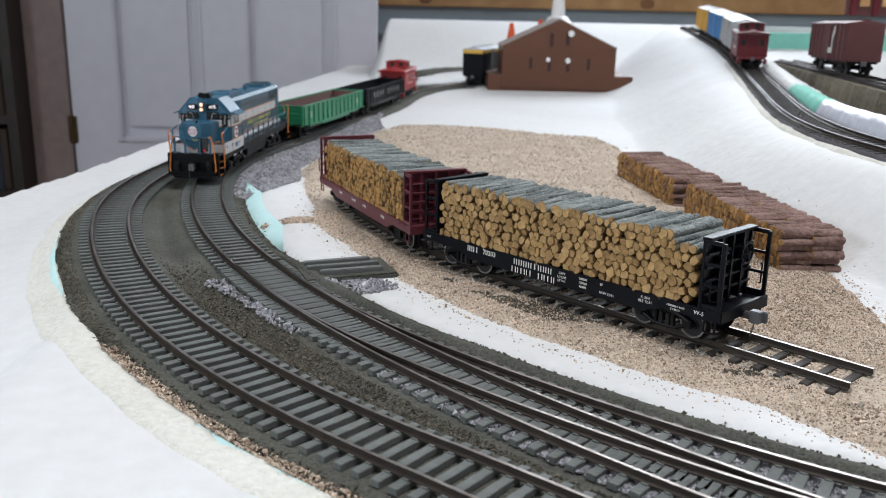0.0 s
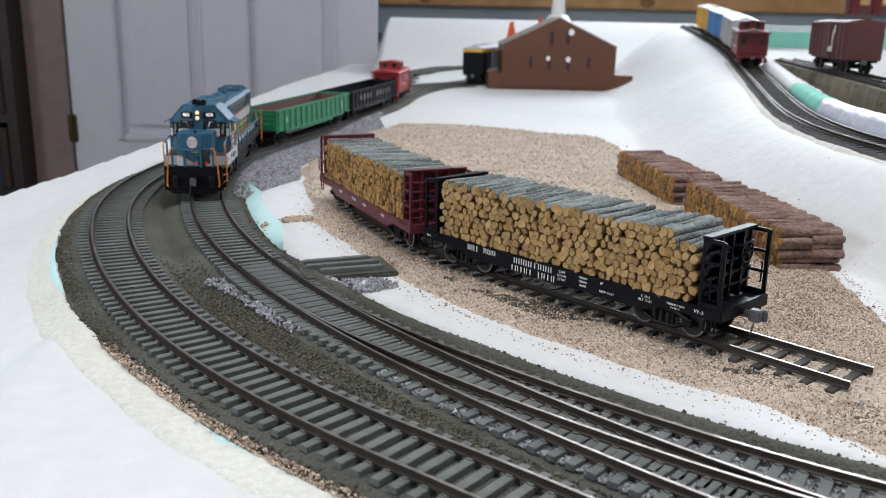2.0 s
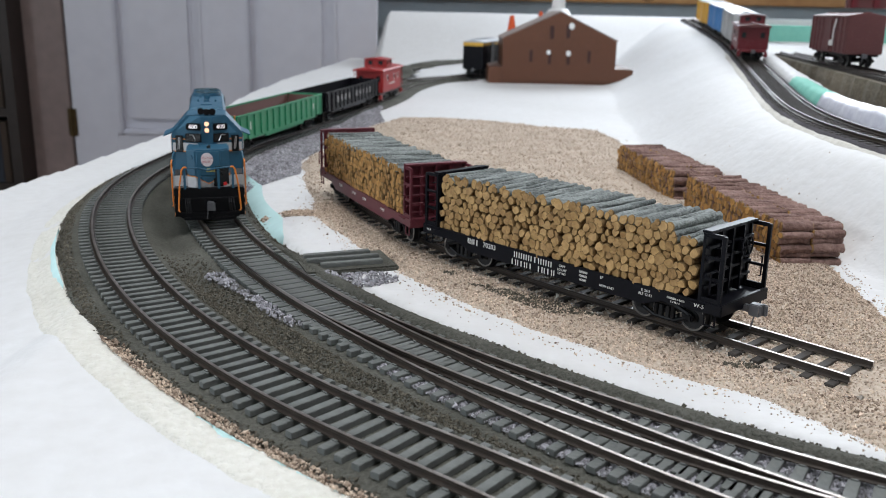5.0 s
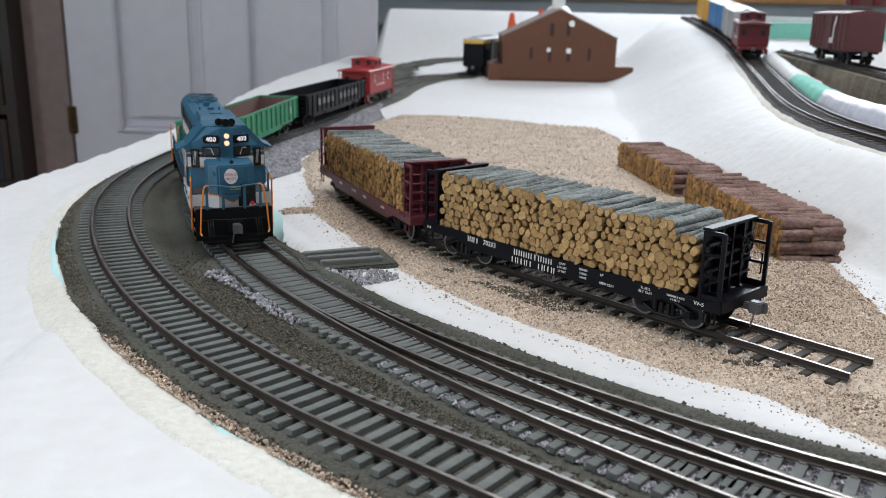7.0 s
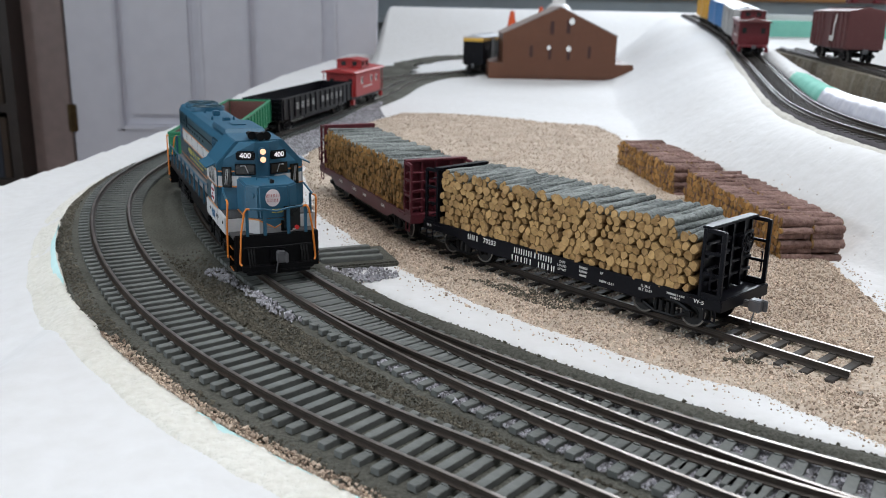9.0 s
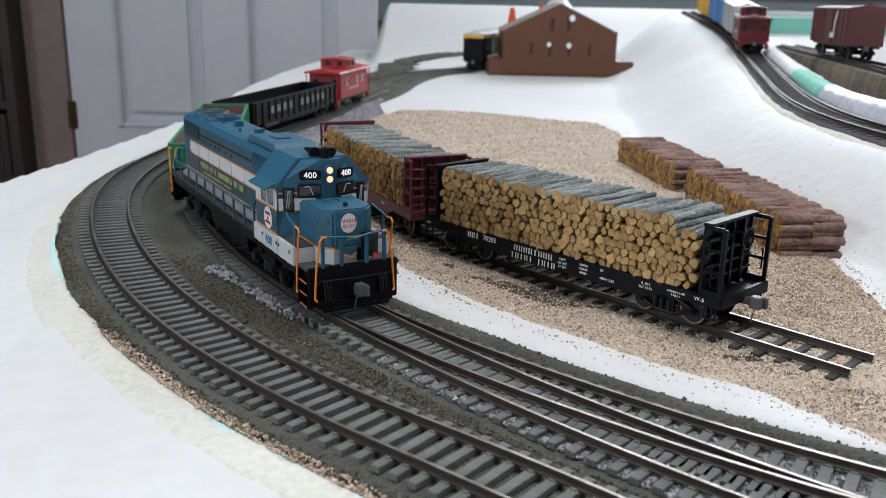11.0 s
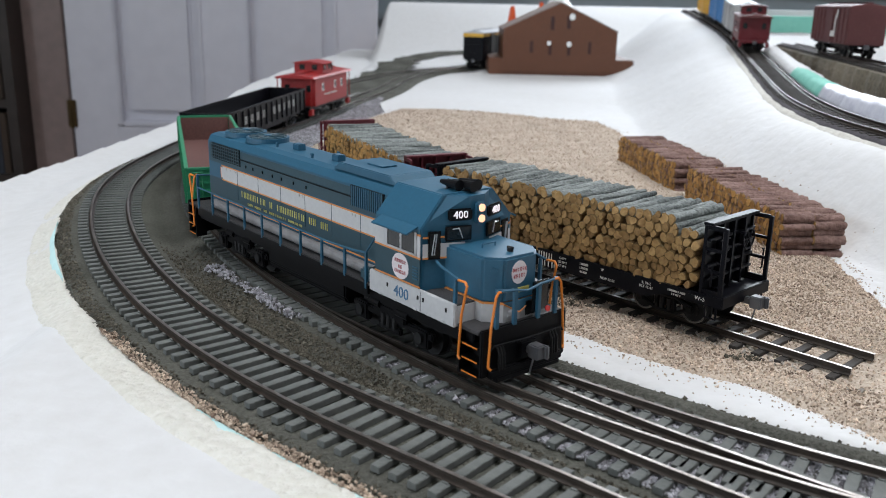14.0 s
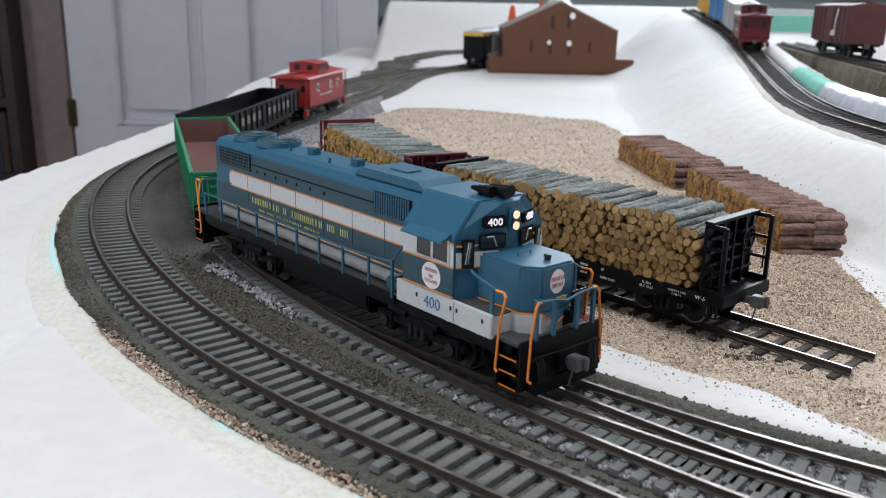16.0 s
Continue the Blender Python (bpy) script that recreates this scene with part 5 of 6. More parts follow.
def freight_house():
    h = thing("freight_house", "unpainted brown plastic model freight house with a pale gable roof", "model house", pose(0.174, 1.392, 0.0008))
    L, w = 120, 176
    base = part("platform", B((4, 76, 7, 226, 150, 26), bevel=0.6), HOUSEBROWN, h, "brown loading platform round the house")
    gable = [(-w / 2, 0), (-w / 2, 64), (0, 104), (w / 2, 62), (w / 2, 0)]
    holes = ((-44, 38, 5, 18), (-15, 36, 5, 20), (14, 36, 5, 20), (46, 38, 5, 18), (-13, 74, 6, 20), (12, 76, 6, 20))
    wall = part("front_wall", prism(gable, "y", -2, 0), HOUSEBROWN, h, "brown gable wall with small window openings")
    for x, z, a, b in holes:
        fr = part("window_frame", B((x, -2.3, z, a + 3, 0.8, b + 3), bevel=.2), HOUSEBROWN, wall)
        part("opening", B((x, -2.75, z, a, 0.3, b)), HOUSEDARK, fr, "dark narrow opening")
    for x, z, r in ((-17, 44, 3.6), (14, 43, 4.4), (17, 84, 5)):
        lit = part("window_hole", placed(disc(r * .9, r, 0.4, 14), at_mm(x, -3.1, z, 90, 0, 0)), BOTTLEWHITE, wall, "hole that shows the white land behind")
    part("side_wall", B((-w / 2 + 1, L / 2, 32, 2, L, 64)), HOUSEBROWN, h)
    part("side_wall", B((w / 2 - 1, L / 2, 31, 2, L, 62)), HOUSEBROWN, h)
    part("back_wall", prism(gable, "y", L, L + 2), HOUSEBROWN, h)
    for s in (-1, 1):
        a = math.degrees(math.atan2(41, w / 2))
        part("roof", placed(B((0, L / 2 + 1, 0, 99, L + 2, 1.6), bevel=.3), at_mm(s * 45, 0, 84.6 - (1 if s > 0 else 0), 0, s * a, 0)), HOUSEROOF, h, "pale grey-brown roof panel")
    part("door", B((w / 2 + .6, 50, 28, 1.2, 34, 44)), HOUSEROOF, h)
    for i in range(14):
        part("clapboard", B((0, -2.2, 4.5 + i * 4.3, w, 0.5, 0.5)), HOUSEBROWN, wall)
    return h


freight_house()


def bottle(name, label, m, r, hgt, cap, cap_r, cap_h, tip):
    b = thing(name, label, "bottle", m)
    bm = bmesh.new()
    cyl(bm, (0, 0, 0), (0, 0, hgt), r, seg=24)
    cyl(bm, (0, 0, hgt), (0, 0, hgt + r * .8), r, cap_r * 1.3, seg=24)
    part("body", bm, BOTTLEWHITE, b, smooth=True)
    bm = bmesh.new()
    cyl(bm, (0, 0, hgt + r * .8), (0, 0, hgt + r * .8 + cap_h), cap_r, cap_r * .85, seg=16)
    cyl(bm, (0, 0, hgt + r * .8 + cap_h), (0, 0, hgt + r * .8 + cap_h + tip), cap_r * .62, cap_r * .28, seg=16)
    part("cap", bm, cap, b)
    return b


bottle("glue_bottle", "white glue bottle with an orange nozzle cap", pose(0.116, 1.64, -0.004), 17, 48, CONEORANGE, 13, 12, 28)
bottle("glue_bottle", "white glue bottle with an orange nozzle cap", pose(0.170, 1.66, 0.0), 15, 56, CONEORANGE, 11, 12, 26)
bottle("spray_bottle", "round-shouldered white plastic bottle", pose(0.209, 1.72, 0.0), 42, 78, BOTTLEWHITE, 13, 30, 8)


def slab(name, label, m, sx, sy, sz, material):
    ob = link(name, B((0, 0, sz / 2, sx, sy, sz), bevel=3), material)
    ob.matrix_basis = m
    return tagged(ob, label, "foam block", "foam offcuts")


slab("foam_block", "pale green insulation foam block", pose(0.60, 1.36, 0.055, 0, 0, -8), 260, 60, 38, GREENFOAM)
slab("foam_block", "lilac insulation foam sheet leaning behind", pose(0.36, 2.06, 0.05, 0, 0, 0), 90, 30, 50, PINK)
slab("foam_block", "white foam slab lying beside green foam", pose(0.66, 1.46, 0.055, 0, 0, -5), 420, 90, 46, PLASTER)


# strips where bare foam shows at the foot of the plaster
def ribbon(name, label, line_, lo, hi, off, z0, z1, wd, material, wob=0.001):
    bm = bmesh.new()
    rows = []
    for i in range(lo, hi, 2):
        x, y, h = line_[i]
        nx, ny = -math.sin(h), math.cos(h)
        e = min(i - lo, hi - i) / (0.25 * (hi - lo))
        k = min(1, e) * (0.88 + 0.12 * math.sin(i * 0.11))
        o = off + wob * 0.6 * math.sin(i * 0.09)
        rows.append([bm.verts.new((x + nx * (o + u), y + ny * (o + u), z)) for u, z in ((0, z0), (wd * 0.5 * k, (z0 + z1) / 2 + 0.0006), (wd * k, z1))])
    for a, b in zip(rows, rows[1:]):
        for k in range(2):
            bm.faces.new((a[k], a[k + 1], b[k + 1], b[k]))
    bmesh.ops.recalc_face_normals(bm, faces=bm.faces)
    return tagged(link(name, bm, material, smooth=True), label, "bare foam", "", "structure")


ribbon("bare_foam", "pale blue-green bare foam beside the roadbed", ROUTE, 452, 544, 0.0222, -0.0064, -0.0016, 0.0105, TEAL, 0.0004)
ribbon("bare_foam", "pale blue-green bare foam beside the roadbed", OUTER, 762, 815, -0.0258, -0.0034, -0.0062, -0.0042, TEAL, 0.0005)
ribbon("bare_foam", "pale blue-green bare foam beside the roadbed", OUTER, 650, 700, -0.0250, -0.0050, -0.0078, -0.0030, TEAL, 0.0005)


def bank_face(name, label, lo, hi, material, category):
    """The steep face beyond the climbing track, from the roadbed up to the higher land."""
    bm = bmesh.new()
    rows = []
    for i in range(lo, hi, 2):
        x, y, h = UPPER[i]
        nx, ny = -math.sin(h), math.cos(h)
        up = float(np.interp(y, (0.45, 0.65, 0.8, 1.0), (0.0135, 0.0095, 0.006, 0.006)))
        j = 0.0006 * math.sin(i * 0.37) + 0.0005 * math.sin(i * 0.83)
        z = float(UPPER_Z[i])
        rows.append([bm.verts.new((x + nx * u, y + ny * u, z + w)) for u, w in
                     ((0.0155, -0.009), (0.0170 + j, -0.003), (0.0195 + j, up * 0.55 - 0.002), (0.0225 + j, up - 0.003 + j), (0.032, up - 0.0045))])
    for a, b in zip(rows, rows[1:]):
        for k in range(4):
            bm.faces.new((a[k], b[k], b[k + 1], a[k + 1]))
    bmesh.ops.recalc_face_normals(bm, faces=bm.faces)
    return tagged(link(name, bm, material, smooth=True), label, category, "", "structure")


bank_face("plaster_face", "white plaster face beside the climbing track", 425, 556, PLASTER, "bank")
bank_face("bare_foam", "green bare foam face beside the climbing track", 554, 636, GREENFOAM, "bare foam")
bank_face("glazed_plaster", "glossy lilac-white plaster face beside the climbing track", 634, 815, CLEARICE, "bank")


def track_bed():
    """Painted bed that fills the climbing track up to its ties, with soft shoulders."""
    bm = bmesh.new()
    rows = []
    for i in range(0, len(UPPER), 3):
        x, y, h = UPPER[i]
        nx, ny = -math.sin(h), math.cos(h)
        z = float(UPPER_Z[i])
        j = 0.0010 * math.sin(i * 0.31) + 0.0008 * math.sin(i * 0.77 + 1)
        rows.append([bm.verts.new((x + nx * u, y + ny * u, z + w)) for u, w in
                     ((-0.0178 + j * 0.6, -0.0085), (-0.0158 + j * 0.4, -0.0045), (-0.0145, -0.0030), (0.0155, -0.0030), (0.0175, -0.0050), (0.0185, -0.009))])
    for a, b in zip(rows, rows[1:]):
        for k in range(5):
            bm.faces.new((a[k], b[k], b[k + 1], a[k + 1]))
    bmesh.ops.recalc_face_normals(bm, faces=bm.faces)
    return bm



def shoulder_keep(x, y):
    d, i = away(UPPER, x, y)
    return (side(UPPER, x, y, i) < 0) & (d > 0.0150) & (d < 0.0275) & (y < 1.15)


tagged(sheet("plaster_shoulder", np.arange(0.16, 0.40, 0.0025), np.arange(0.34, 1.16, 0.003), lambda x, y: ground_z(x, y) + 0.0011 + 0.0005 * rough(x * 4, y * 4) - 0.0042 * ramp(away(UPPER, x, y)[0], 0.0185, 0.0255), SOILED, shoulder_keep,
             label="soiled cream plaster shoulder below the climbing track", category="bank"))

BEDGREY = mat("painted_bed", (0.098, 0.090, 0.098), (0.060, 0.055, 0.060), 0.9, scale=120, fine=900, bump=0.0006, spec=0.2)
tagged(link("climbing_roadbed", track_bed(), BEDGREY, smooth=True), "purple-grey painted bed under the climbing track", "roadbed", "", "structure")

pad = link("switch_pad", B((0, 0, 0, 41, 27, 3.0), bevel=0.8), ROADBED)
pad.matrix_basis = pose(-0.0425, 0.3665, -0.0033, 0, 0, 21)
tagged(pad, "dark roadbed pad under loose switch ties", "roadbed pad", "", "structure")
# short black ties left by the switch, and a rubble strip between the tracks
for k, (dx, dy, a, ln) in enumerate(((0.0, 0.0, 22, 30), (0.0035, -0.0068, 21, 32), (0.008, -0.0135, 20, 27))):
    t = link("loose_tie", B((0, 0, 1.1, ln, 3.4, 2.2), bevel=0.3), TIE)
    t.matrix_basis = pose(-0.0470 + dx, 0.3735 + dy, -0.0020, 0, 0, a)
    tagged(t, "long black switch tie lying beside the track", "railway tie", "switch ties")


# ---- room ----
def panel_door():
    d = thing("door_1", "grey-lilac painted six-panel door with a brass hinge", "door", pose(-0.534, 2.15, 0), kind="structure")
    lo, hi = -930, 1090
    cols = ((-266, 168), (64, 150))
    xs = (-370, 370)
    part("stile", B((-319, 0, 80, 106, 36, hi - lo)), DOORPAINT, d)
    part("stile", B((2, 0, 80, 96, 36, hi - lo)), DOORPAINT, d)
    part("stile", B((320, 0, 80, 91, 36, hi - lo)), DOORPAINT, d)
    for z, h in ((-880, 100), (-280, 146), (640, 120), (1040, 100)):
        part("rail", B((-156, 0, z, 220, 34, h), (162, 0, z, 224, 34, h)), DOORPAINT, d)
    for cx, wd in ((-156, 220), (162, 224)):
        for z, h in ((-591, 476), (187, 786), (845, 290)):
            pn = part("panel", B((cx, 8, z, wd, 12, h)), DOORPAINT, d, "recessed panel with a raised field")
            part("raised_field", B((cx, 0, z, wd - 64, 16, h - 64), bevel=7), DOORPAINT, pn)
            part("moulding", B((cx - wd / 2 + 6, -6, z, 14, 34, h), (cx + wd / 2 - 6, -6, z, 14, 34, h), (cx, -6, z + h / 2 - 6, wd - 26, 34, 14), (cx, -6, z - h / 2 + 6, wd - 26, 34, 14), bevel=4), DOORPAINT, pn)
    hg = part("hinge", B((-374, -20, -178, 22, 5, 66), bevel=1.5), BRASS, d, "dark aged brass hinge")
    part("hinge_pin", C(((-374, -24, -212), (-374, -24, -144), 5), seg=10), BRASS, hg)
    return d


panel_door()
tagged(link("door_frame", B((-960, 2160, 80, 96, 60, 2040), bevel=2), TRIMPAINT), "dull brown door frame post", "door frame", "", "structure")


def bookcase():
    b = thing("bookcase", "dark wooden bookcase with dim rows of books", "bookcase", pose(-1.32, 2.20, 0))
    part("side", B((300, 0, 80, 24, 280, 2040)), DARKWOOD, b)
    part("side", B((-300, 0, 80, 24, 280, 2040)), DARKWOOD, b)
    part("back", B((0, 130, 80, 600, 10, 2040)), DARKWOOD, b)
    for z in (-900, -560, -330, -150, 40, 230, 460, 700, 1000):
        part("shelf", B((0, 0, z, 580, 270, 20)), DARKWOOD, b)
    return b


bookcase()
book_mats = [mat("book_cover", c, tuple(v * 0.8 for v in c), 0.6, scale=20, fine=60) for c in
             ((0.04, 0.022, 0.018), (0.018, 0.024, 0.04), (0.06, 0.012, 0.012), (0.05, 0.038, 0.03), (0.014, 0.014, 0.016), (0.04, 0.022, 0.012))]
rnd_b = random.Random(4)
for z in (-320, -140, 50):
    x = -280
    while x < 270:
        w_, h_ = rnd_b.uniform(16, 42), rnd_b.uniform(110, 150)
        bk = link("book", B((0, 0, h_ / 2, w_ - 1, 170, h_), bevel=1.5), book_mats[rnd_b.randrange(6)])
        bk.matrix_basis = pose(-1.32 + (x + w_ / 2) / 1000, 2.16, z / 1000)
        tagged(bk, "old book standing on a dark shelf", "book", "books on the shelves")
        x += w_

BACKY = 2850
wl = thing("wall_north", "blue-grey painted wall with a high window", "wall", kind="structure")
part("wall_panel", B((-850, BACKY, 250, 2200, 80, 2420), (1900, BACKY, 250, 600, 80, 2420), (925, BACKY, -205, 1350, 80, 1510), (925, BACKY, 1420, 1350, 80, 80)), BLUEGREY, wl)
tagged(link("pine_board", B((700, 2796, 222, 2200, 22, 170), bevel=3), WOODBEAM), "orange-toned pine board fixed along the wall", "board", "", "structure")
tagged(link("wall_ledge", B((700, 2788, 60, 2200, 40, 26), bevel=3), BLUEGREY), "blue-grey rail along the wall", "trim", "", "structure")
KNOT = mat("wood_knot", (0.30, 0.15, 0.06), (0.2, 0.09, 0.035), 0.6, scale=20, fine=80)
knots = [link("knot", placed(disc(22, 16, 1, 20), at_mm(x, 2784.2, z, 90, 0, 0)), KNOT) for x, z in ((-70, 160), (610, 158))]
for k in knots:
    k.parent = bpy.data.objects["pine_board"]
tagged(link("floor", B((300, 600, -960, 4600, 5000, 20)), FLOORMAT), "brown wood floor of the room", "floor", "", "structure")
tagged(link("ceiling", B((300, 600, 1470, 4600, 5000, 20)), WALLWHITE), "white ceiling of the room", "ceiling", "", "structure")
tagged(link("wall_east", B((2250, 600, 250, 60, 5000, 2420)), WALLWHITE), "white wall of the room", "wall", "", "structure")
# opening added only to hold the side fill; no window is known there
tagged(link("wall_west", B((-1950, 1550, 250, 60, 3100, 2420), (-1950, -1500, 250, 60, 600, 2420), (-1950, -600, -400, 60, 1200, 1120), (-1950, -600, 1250, 60, 1200, 420)), WALLWHITE), "white wall with an added opening for the side fill light", "wall", "", "structure")


# unseen fitting, added to give the overhead fill a source
def fill_panel():
    c = thing("added_ceiling_light", "flat white square ceiling panel added for the overhead fill light", "ceiling light", pose(0.25, 0.12, 1.44))
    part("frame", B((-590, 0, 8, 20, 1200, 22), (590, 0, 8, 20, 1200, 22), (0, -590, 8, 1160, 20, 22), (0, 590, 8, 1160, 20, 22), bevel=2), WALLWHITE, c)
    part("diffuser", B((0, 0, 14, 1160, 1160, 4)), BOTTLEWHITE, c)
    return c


fill_panel()


def layout_table():
    t = thing("layout_table", "plain pine table frame that carries the layout", "table", pose(0, 0, 0), kind="structure")
    part("tabletop", B((330, 1050, -135, 1200, 1990, 24), bevel=2), WOODBEAM, t)
    for x in (-230, 890):
        part("apron", B((x, 1050, -190, 30, 1900, 86), bevel=2), WOODBEAM, t)
        for y in (110, 1050, 1980):
            part("leg", B((x, y, -550, 70, 70, 806), bevel=4), WOODBEAM, t)
    return t


layout_table()
tagged(link("wall_south", B((300, -1750, 250, 4600, 60, 2420)), WALLWHITE), "white wall of the room", "wall", "", "structure")


# ---- a brown trestle-like building front at the far side ----
def brick_front():
    b = thing("model_building", "dark red-brown model building with tall window bays", "model building", pose(0.755, 1.49, 0.122))
    part("wall", B((0, 8, 60, 200, 8, 120)), BOXBROWN, b)
    for i in range(6):
        part("pilaster", B((-90 + i * 36, 2, 60, 9, 8, 120), bevel=.6), DEEPRED, b)
        part("window", B((-72 + i * 36, 3, 60, 16, 3, 90)), WOODBEAM, b)
    return b


brick_front()


# ---- loose grains ----
def grains(name, label, pts, sizes, material, seed):
    """Small broken stones, five-cornered, joined in one mesh."""
    rnd = np.random.default_rng(seed)
    n = len(pts)
    base = np.array([(1, 0, 0), (-0.5, 0.87, 0), (-0.5, -0.87, 0), (0, 0, 0.9), (0, 0, -0.7)])
    faces = np.array([(0, 1, 3), (1, 2, 3), (2, 0, 3), (1, 0, 4), (2, 1, 4), (0, 2, 4)])
    a = rnd.uniform(0, 6.28, (n, 1))
    b = rnd.uniform(-1.2, 1.2, (n, 1))
    j = base[None] * (1 + rnd.uniform(-0.35, 0.35, (n, 5, 3)))
    x, y, z = j[..., 0], j[..., 1], j[..., 2]
    y, z = y * np.cos(b) - z * np.sin(b), y * np.sin(b) + z * np.cos(b)
    x, y = x * np.cos(a) - y * np.sin(a), x * np.sin(a) + y * np.cos(a)
    v = np.stack([x, y, z], -1) * sizes[:, None, None] + pts[:, None, :]
    f = (faces[None] + (np.arange(n) * 5)[:, None, None]).reshape(-1, 3)
    ob = mesh_of(name, v.reshape(-1, 3).tolist(), f.tolist(), material, smooth=False)
    return tagged(ob, label, "gravel", "", "stuff")


def scatter(n, box, keep, zfun, lo, hi, seed):
    rnd = np.random.default_rng(seed)
    x = rnd.uniform(box[0], box[1], n)
    y = rnd.uniform(box[2], box[3], n)
    k = keep(x, y, rnd)
    x, y = x[k], y[k]
    s = rnd.uniform(lo, hi, len(x)) * (1 + 0.8 * (rnd.random(len(x)) > 0.93))
    return np.stack([x, y, zfun(x, y) + s * 0.25], -1), s


def near_tan(x, y, rnd):
    d = toward(TAN_AREA, x, y)
    sd = np.where(inside(TAN_AREA, x, y), d, -d)
    ds = away(SIDING, x, y)[0]
    spill = rnd.random(len(x)) < 0.18 * np.exp(np.minimum(sd, 0) / 0.0032)
    return ((sd > 0) | spill) & ((ds > 0.0155) | (rnd.random(len(x)) < 0.45))


def tan_top(x, y):
    d = toward(TAN_AREA, x, y)
    return np.where(inside(TAN_AREA, x, y), tan_z(x, y), ground_z(x, y))


grains("tan_gravel", "loose tan and brown gravel round the siding", *scatter(210000, (-0.12, 0.21, 0.16, 0.48), near_tan, tan_top, 0.00022, 0.00052, 1), TAN_GRAIN, 1)
grains("tan_gravel", "loose tan and brown gravel behind the siding", *scatter(24000, (-0.12, 0.24, 0.48, 0.9), near_tan, tan_top, 0.0004, 0.0008, 2), SAND_GRAIN, 2)


def by_siding(x, y, rnd):
    d, i = away(SIDING, x, y)
    return (d < 0.022) & (y > 0.2) & (rnd.random(len(x)) < 0.6 * (1 - ramp(d, 0.012, 0.022))) & (rough(x * 2.2, y * 2.2) > -0.25)


grains("pale_gravel", "pale grey-tan ballast between the siding's ties", *scatter(60000, (-0.08, 0.18, 0.2, 0.48), by_siding, lambda x, y: tan_top(x, y) + 0.0003, 0.00025, 0.0006, 21), PALE_GRAIN, 21)


def dark_streak(x, y, rnd):
    d, i = away(SIDING, x, y)
    s = side(SIDING, x, y, i)
    return (np.abs(s) > 0.0165) & (np.abs(s) < 0.030) & (x * 0.68 + y * 0.73 < 0.268) & (y < 0.36) & inside(TAN_AREA, x, y) & (rough(x * 2.6, y * 2.6) > 0.12) & (rnd.random(len(x)) < 0.55)


grains("dark_gravel", "dark earth and gravel streaks beside the siding", *scatter(90000, (0.0, 0.18, 0.17, 0.37), dark_streak, lambda x, y: tan_top(x, y) + 0.0003, 0.00025, 0.00055, 23), DARK_GRAIN, 23)


def edge_keep(lo, hi):
    def f(x, y, rnd):
        d, i = away(OUTER, x, y)
        s = side(OUTER, x, y, i)
        return (s < 0) & (d > lo) & (d < hi + 0.0015 * rough(x * 4, y * 4)) & (rnd.random(len(x)) < np.interp(d, (lo, (lo + hi) / 2, hi), (0.3, 1, 0.7)))
    return f


def low(x, y):
    return np.maximum(bed_z(x, y), ground_z(x, y))


grains("roadbed_gravel", "coarse dark gravel along the roadbed's outer shoulder", *scatter(300000, (-0.24, 0.1, 0.13, 0.6), edge_keep(0.0180, 0.0246), low, 0.0003, 0.0006, 3), DARK_GRAIN, 3)


def brown_edge(x, y, rnd):
    d, i = away(OUTER, x, y)
    s = side(OUTER, x, y, i)
    return (s < 0) & (d > 0.0208) & (d < 0.0258) & (y < 0.275) & (rnd.random(len(x)) < 0.9)


grains("brown_gravel", "warm brown gravel at the foot of the roadbed", *scatter(130000, (-0.14, 0.1, 0.13, 0.28), brown_edge, lambda x, y: low(x, y) + 0.0012, 0.0003, 0.0006, 4), TAN_GRAIN, 4)


def between(x, y, rnd):
    a = away(OUTER, x, y)[0]
    b = np.minimum(away(THROUGH, x, y)[0], away(ROUTE, x, y)[0])
    return (a > 0.018) & (b > 0.018) & (a < 0.04) & (b < 0.04) & (y < 0.4) & (rnd.random(len(x)) < ramp(0.40 - y, 0, 0.12))


grains("dark_gravel", "dark gravel in the hollow between two tracks", *scatter(200000, (-0.15, 0.1, 0.13, 0.42), between, low, 0.0003, 0.0006, 5), DARK_GRAIN, 5)


def lav_keep(x, y, rnd):
    """Grey ballast: a fan between main track and siding, a strip in the hollow, and crumbs between the switch's ties."""
    a = away(OUTER, x, y)[0]
    b = away(ROUTE, x, y)[0]
    t = np.clip(((x + 0.097) * 0.045 - (y - 0.350) * 0.059) / (0.045 ** 2 + 0.059 ** 2), 0, 1)
    strip = np.hypot(x + 0.097 - 0.045 * t, y - 0.350 + 0.059 * t) < 0.0042 + 0.0024 * rough(x * 4, y * 4)
    fan = (b > 0.017) & (side(ROUTE, x, y, away(ROUTE, x, y)[1]) > 0) & (y > 0.525) & (y < 0.98) & (b < 0.019 + 0.055 * ramp(y, 0.5, 0.62) * ramp(1.02 - y, 0, 0.25)) & ~inside(TAN_AREA, x, y)
    c = np.minimum(b, away(THROUGH, x, y)[0])
    ties = (c < 0.0125) & (y < 0.30) & (rnd.random(len(x)) < 0.35)
    pad = (np.hypot((x + 0.033) / 1.5, y - 0.346) < 0.0085 + 0.002 * rough(x * 4, y * 4)) & (b > 0.0165)
    return strip | fan | ties | pad


def lav_top(x, y):
    b = np.minimum(away(ROUTE, x, y)[0], away(THROUGH, x, y)[0])
    return np.maximum(low(x, y), ground_z(x, y) + 0.0004) + 0.0012 * (away(OUTER, x, y)[0] < 0.04) * (y > 0.28) * (y < 0.36)


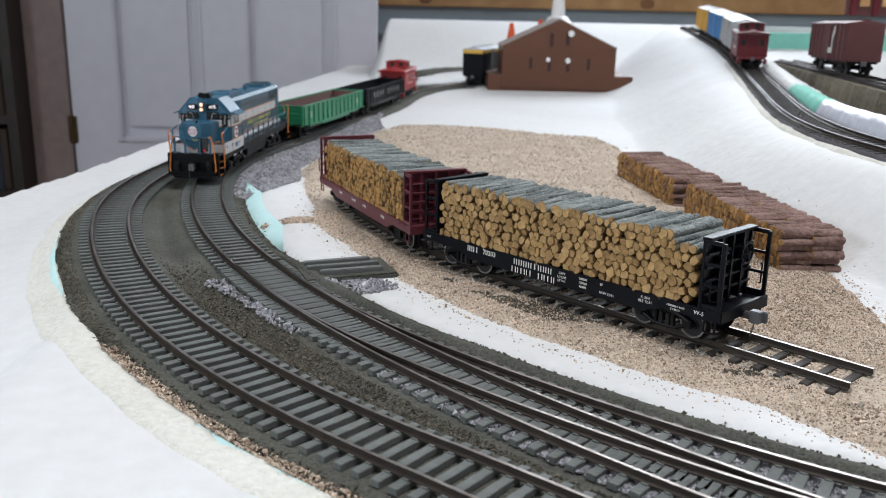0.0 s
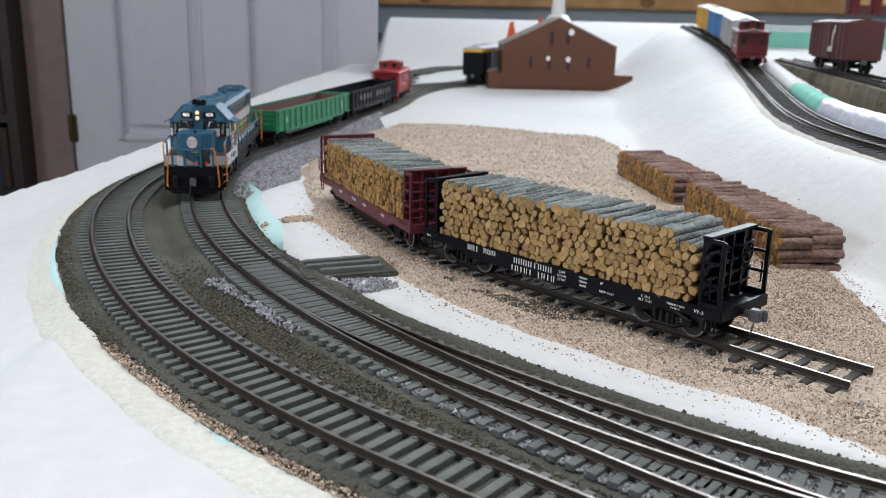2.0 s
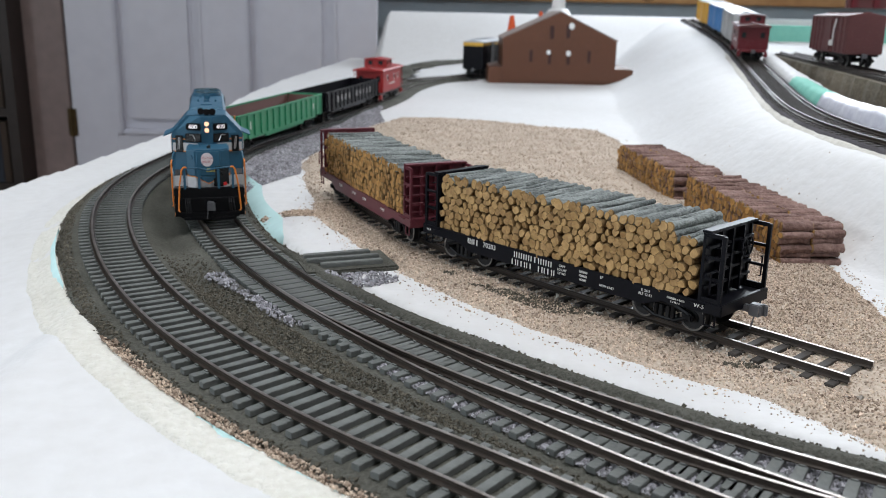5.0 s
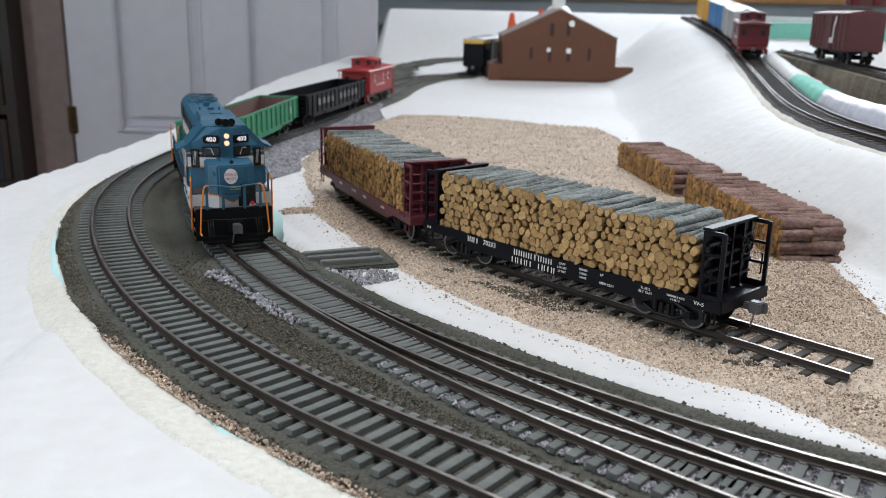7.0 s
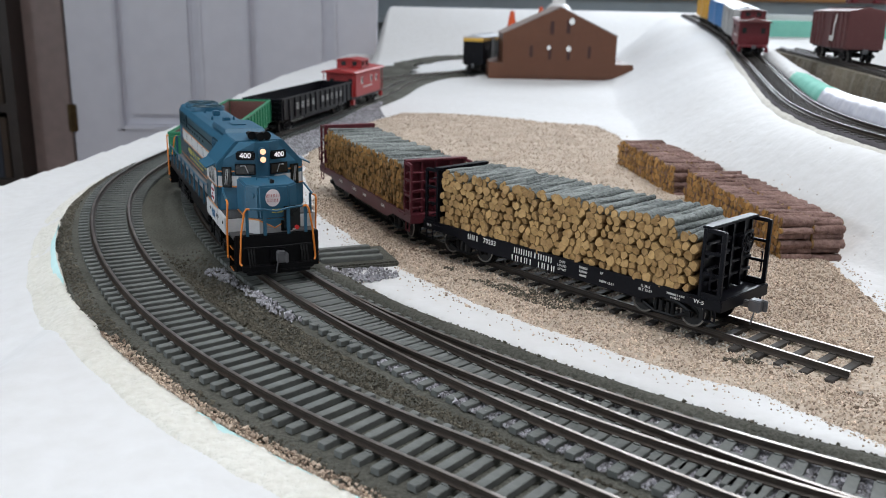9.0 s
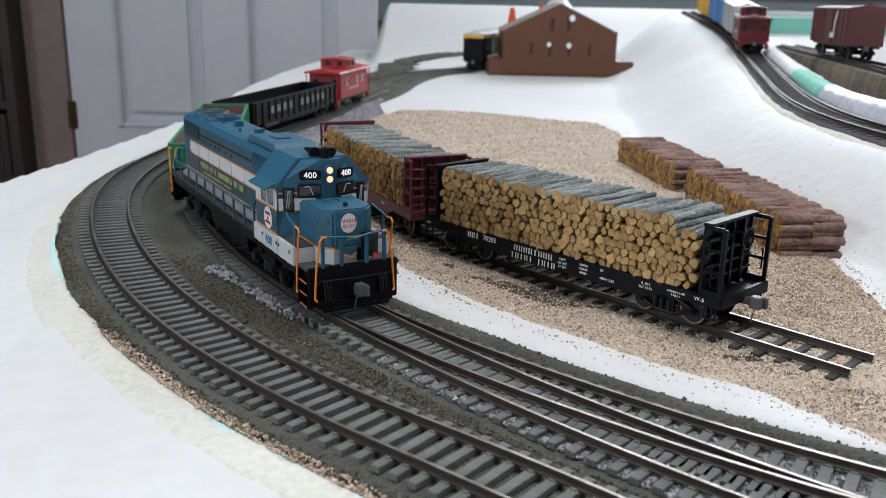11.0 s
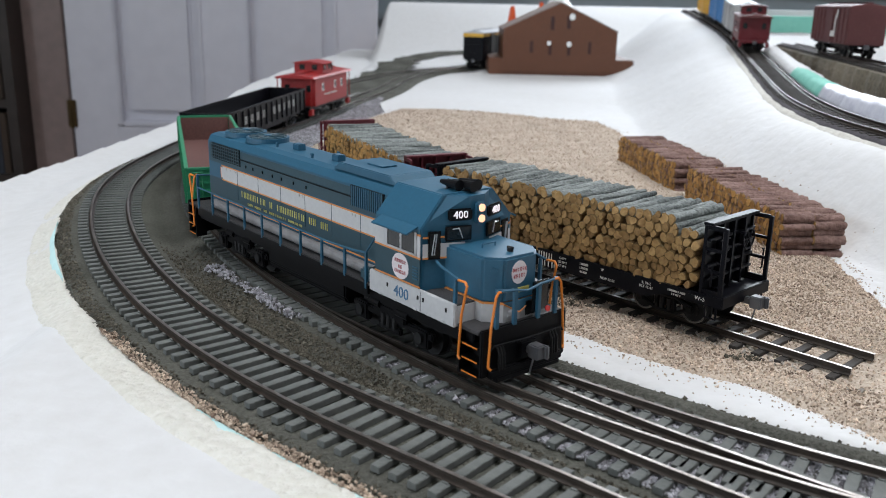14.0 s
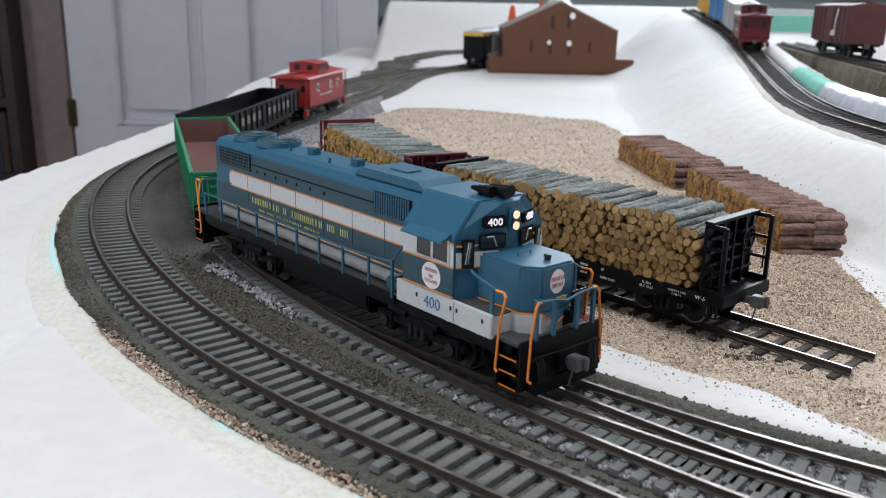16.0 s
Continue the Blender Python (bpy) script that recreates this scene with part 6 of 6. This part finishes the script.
grains("grey_ballast", "pale lilac-grey fine ballast beside the main track", *scatter(260000, (-0.17, 0.1, 0.15, 1.0), lav_keep, lav_top, 0.0004, 0.0009, 6), GREY_GRAIN, 6)
tagged(sheet("grey_ballast_bed", np.arange(-0.17, 0.02, 0.003), np.arange(0.52, 1.0, 0.003), lambda x, y: lav_top(x, y) + 0.0003, LAVENDER,
             lambda x, y: (lambda b, i: (b > 0.0165) & (side(ROUTE, x, y, i) > 0) & (b < 0.019 + 0.055 * ramp(y, 0.5, 0.62) * ramp(1.02 - y, 0, 0.25)) & ~inside(TAN_AREA, x, y) & (y > 0.525))(*away(ROUTE, x, y)),
             label="pale lilac-grey ballast between track and siding", category="ballast"))


def crumbs(x, y, rnd):
    """Dirt caught where the plaster bank meets the table."""
    d, i = away(OUTER, x, y)
    s = side(OUTER, x, y, i)
    return (s < 0) & (np.abs(d - 0.0376 - 0.0012 * rough(x * 3, y * 3)) < 0.0013) & (y < 0.34) & (rough(x * 1.7, y * 1.7) > 0.05) & (rnd.random(len(x)) < 0.45)


grains("dirt_crumbs", "brown crumbs along the foot of the white bank", *scatter(90000, (-0.2, 0.06, 0.12, 0.4), crumbs, ground_z, 0.0002, 0.0005, 8), RUST_GRAIN, 8)


def streak(x, y, rnd):
    """A thin curved smear of tan sand over the white land."""
    yy = 0.452 + 0.25 * (x + 0.085) + 0.006 * np.sin((x + 0.1) * 90)
    return (np.abs(y - yy) < 0.006 + 0.002 * rough(x * 3, y * 3)) & (x > -0.099) & (x < -0.058) & (rnd.random(len(x)) < 0.8)


grains("tan_smear", "thin smear of tan sand on white plaster", *scatter(16000, (-0.1, -0.05, 0.43, 0.48), streak, ground_z, 0.0003, 0.0006, 9), TAN_GRAIN, 9)


def inner_edge(x, y, rnd):
    d, i = away(ROUTE, x, y)
    s = side(ROUTE, x, y, i)
    return (s > 0) & (d > 0.0185) & (d < np.where(y < 0.40, 0.0252, 0.0232) + 0.0008 * rough(x * 4, y * 4)) & (y < 0.56) & (rnd.random(len(x)) < np.where(y < 0.40, 0.16, 0.55))


grains("roadbed_gravel", "dark gravel along the roadbed's inner shoulder", *scatter(130000, (-0.15, 0.12, 0.15, 0.58), inner_edge, low, 0.0003, 0.0006, 10), DARK_GRAIN, 10)


def tie_gaps(x, y, rnd):
    c = np.minimum(away(ROUTE, x, y)[0], away(THROUGH, x, y)[0])
    return (c < 0.0146) & (rnd.random(len(x)) < 0.8)


grains("grey_ballast", "glittering lilac-grey ballast crumbs between the switch ties", *scatter(120000, (-0.02, 0.14, 0.13, 0.29), tie_gaps, lambda x, y: low(x, y) + 0.0007, 0.00025, 0.0006, 12), GREY_GRAIN, 12)


# ---- what moves ----
GONE = ((0, 0.8199), (1, 0.8465), (2, 0.8735), (3, 0.9007), (4, 0.9280), (5.2, 0.9600), (6.5, 0.9943), (7, 1.0071), (7.5, 1.0202), (8, 1.0334),
        (8.5, 1.0465), (9, 1.0595), (10.2, 1.0912), (11.5, 1.1254), (12, 1.1387), (12.5, 1.1523), (13, 1.1656), (13.5, 1.1779), (14, 1.1869),
        (14.5, 1.1920), (15, 1.1955), (15.5, 1.1980), (16, 1.1995))


def ease(v, a, b):
    t = min(1, max(0, (v - a) / (b - a)))
    return t * t * (3 - 2 * t)


def on_route(s, half, lead=False):
    """Pose of a vehicle whose bogies stand half a wheelbase before and behind the place s on the route."""
    def at(u):
        i = min(max(u / 0.002, 0), len(ROUTE) - 2)
        if u < 0:
            h = ROUTE[0, 2]
            return Vector((ROUTE[0, 0] + math.cos(h) * u, ROUTE[0, 1] + math.sin(h) * u, 0))
        j = int(i)
        a, b = ROUTE[j], ROUTE[j + 1]
        return Vector((a[0] + (b[0] - a[0]) * (i - j), a[1] + (b[1] - a[1]) * (i - j), 0))
    f, r = at(s + half), at(s - half)
    d = f - r
    if lead:
        n = Vector((-d.y, d.x, 0)).normalized()
        f, r = f + n * 0.0036 * ease(s, 1.04, 1.15), r + n * 0.0014 * ease(s, 1.0, 1.1)
        d = f - r
    c = (f + r) / 2
    return pose(c.x, c.y, 0, 0, 0, math.degrees(math.atan2(d.y, d.x)))


def motions():
    for ob, back, half in TRAIN:
        walk(ob, [(t, on_route(s - back, half, back == 0)) for t, s in GONE])


motions()
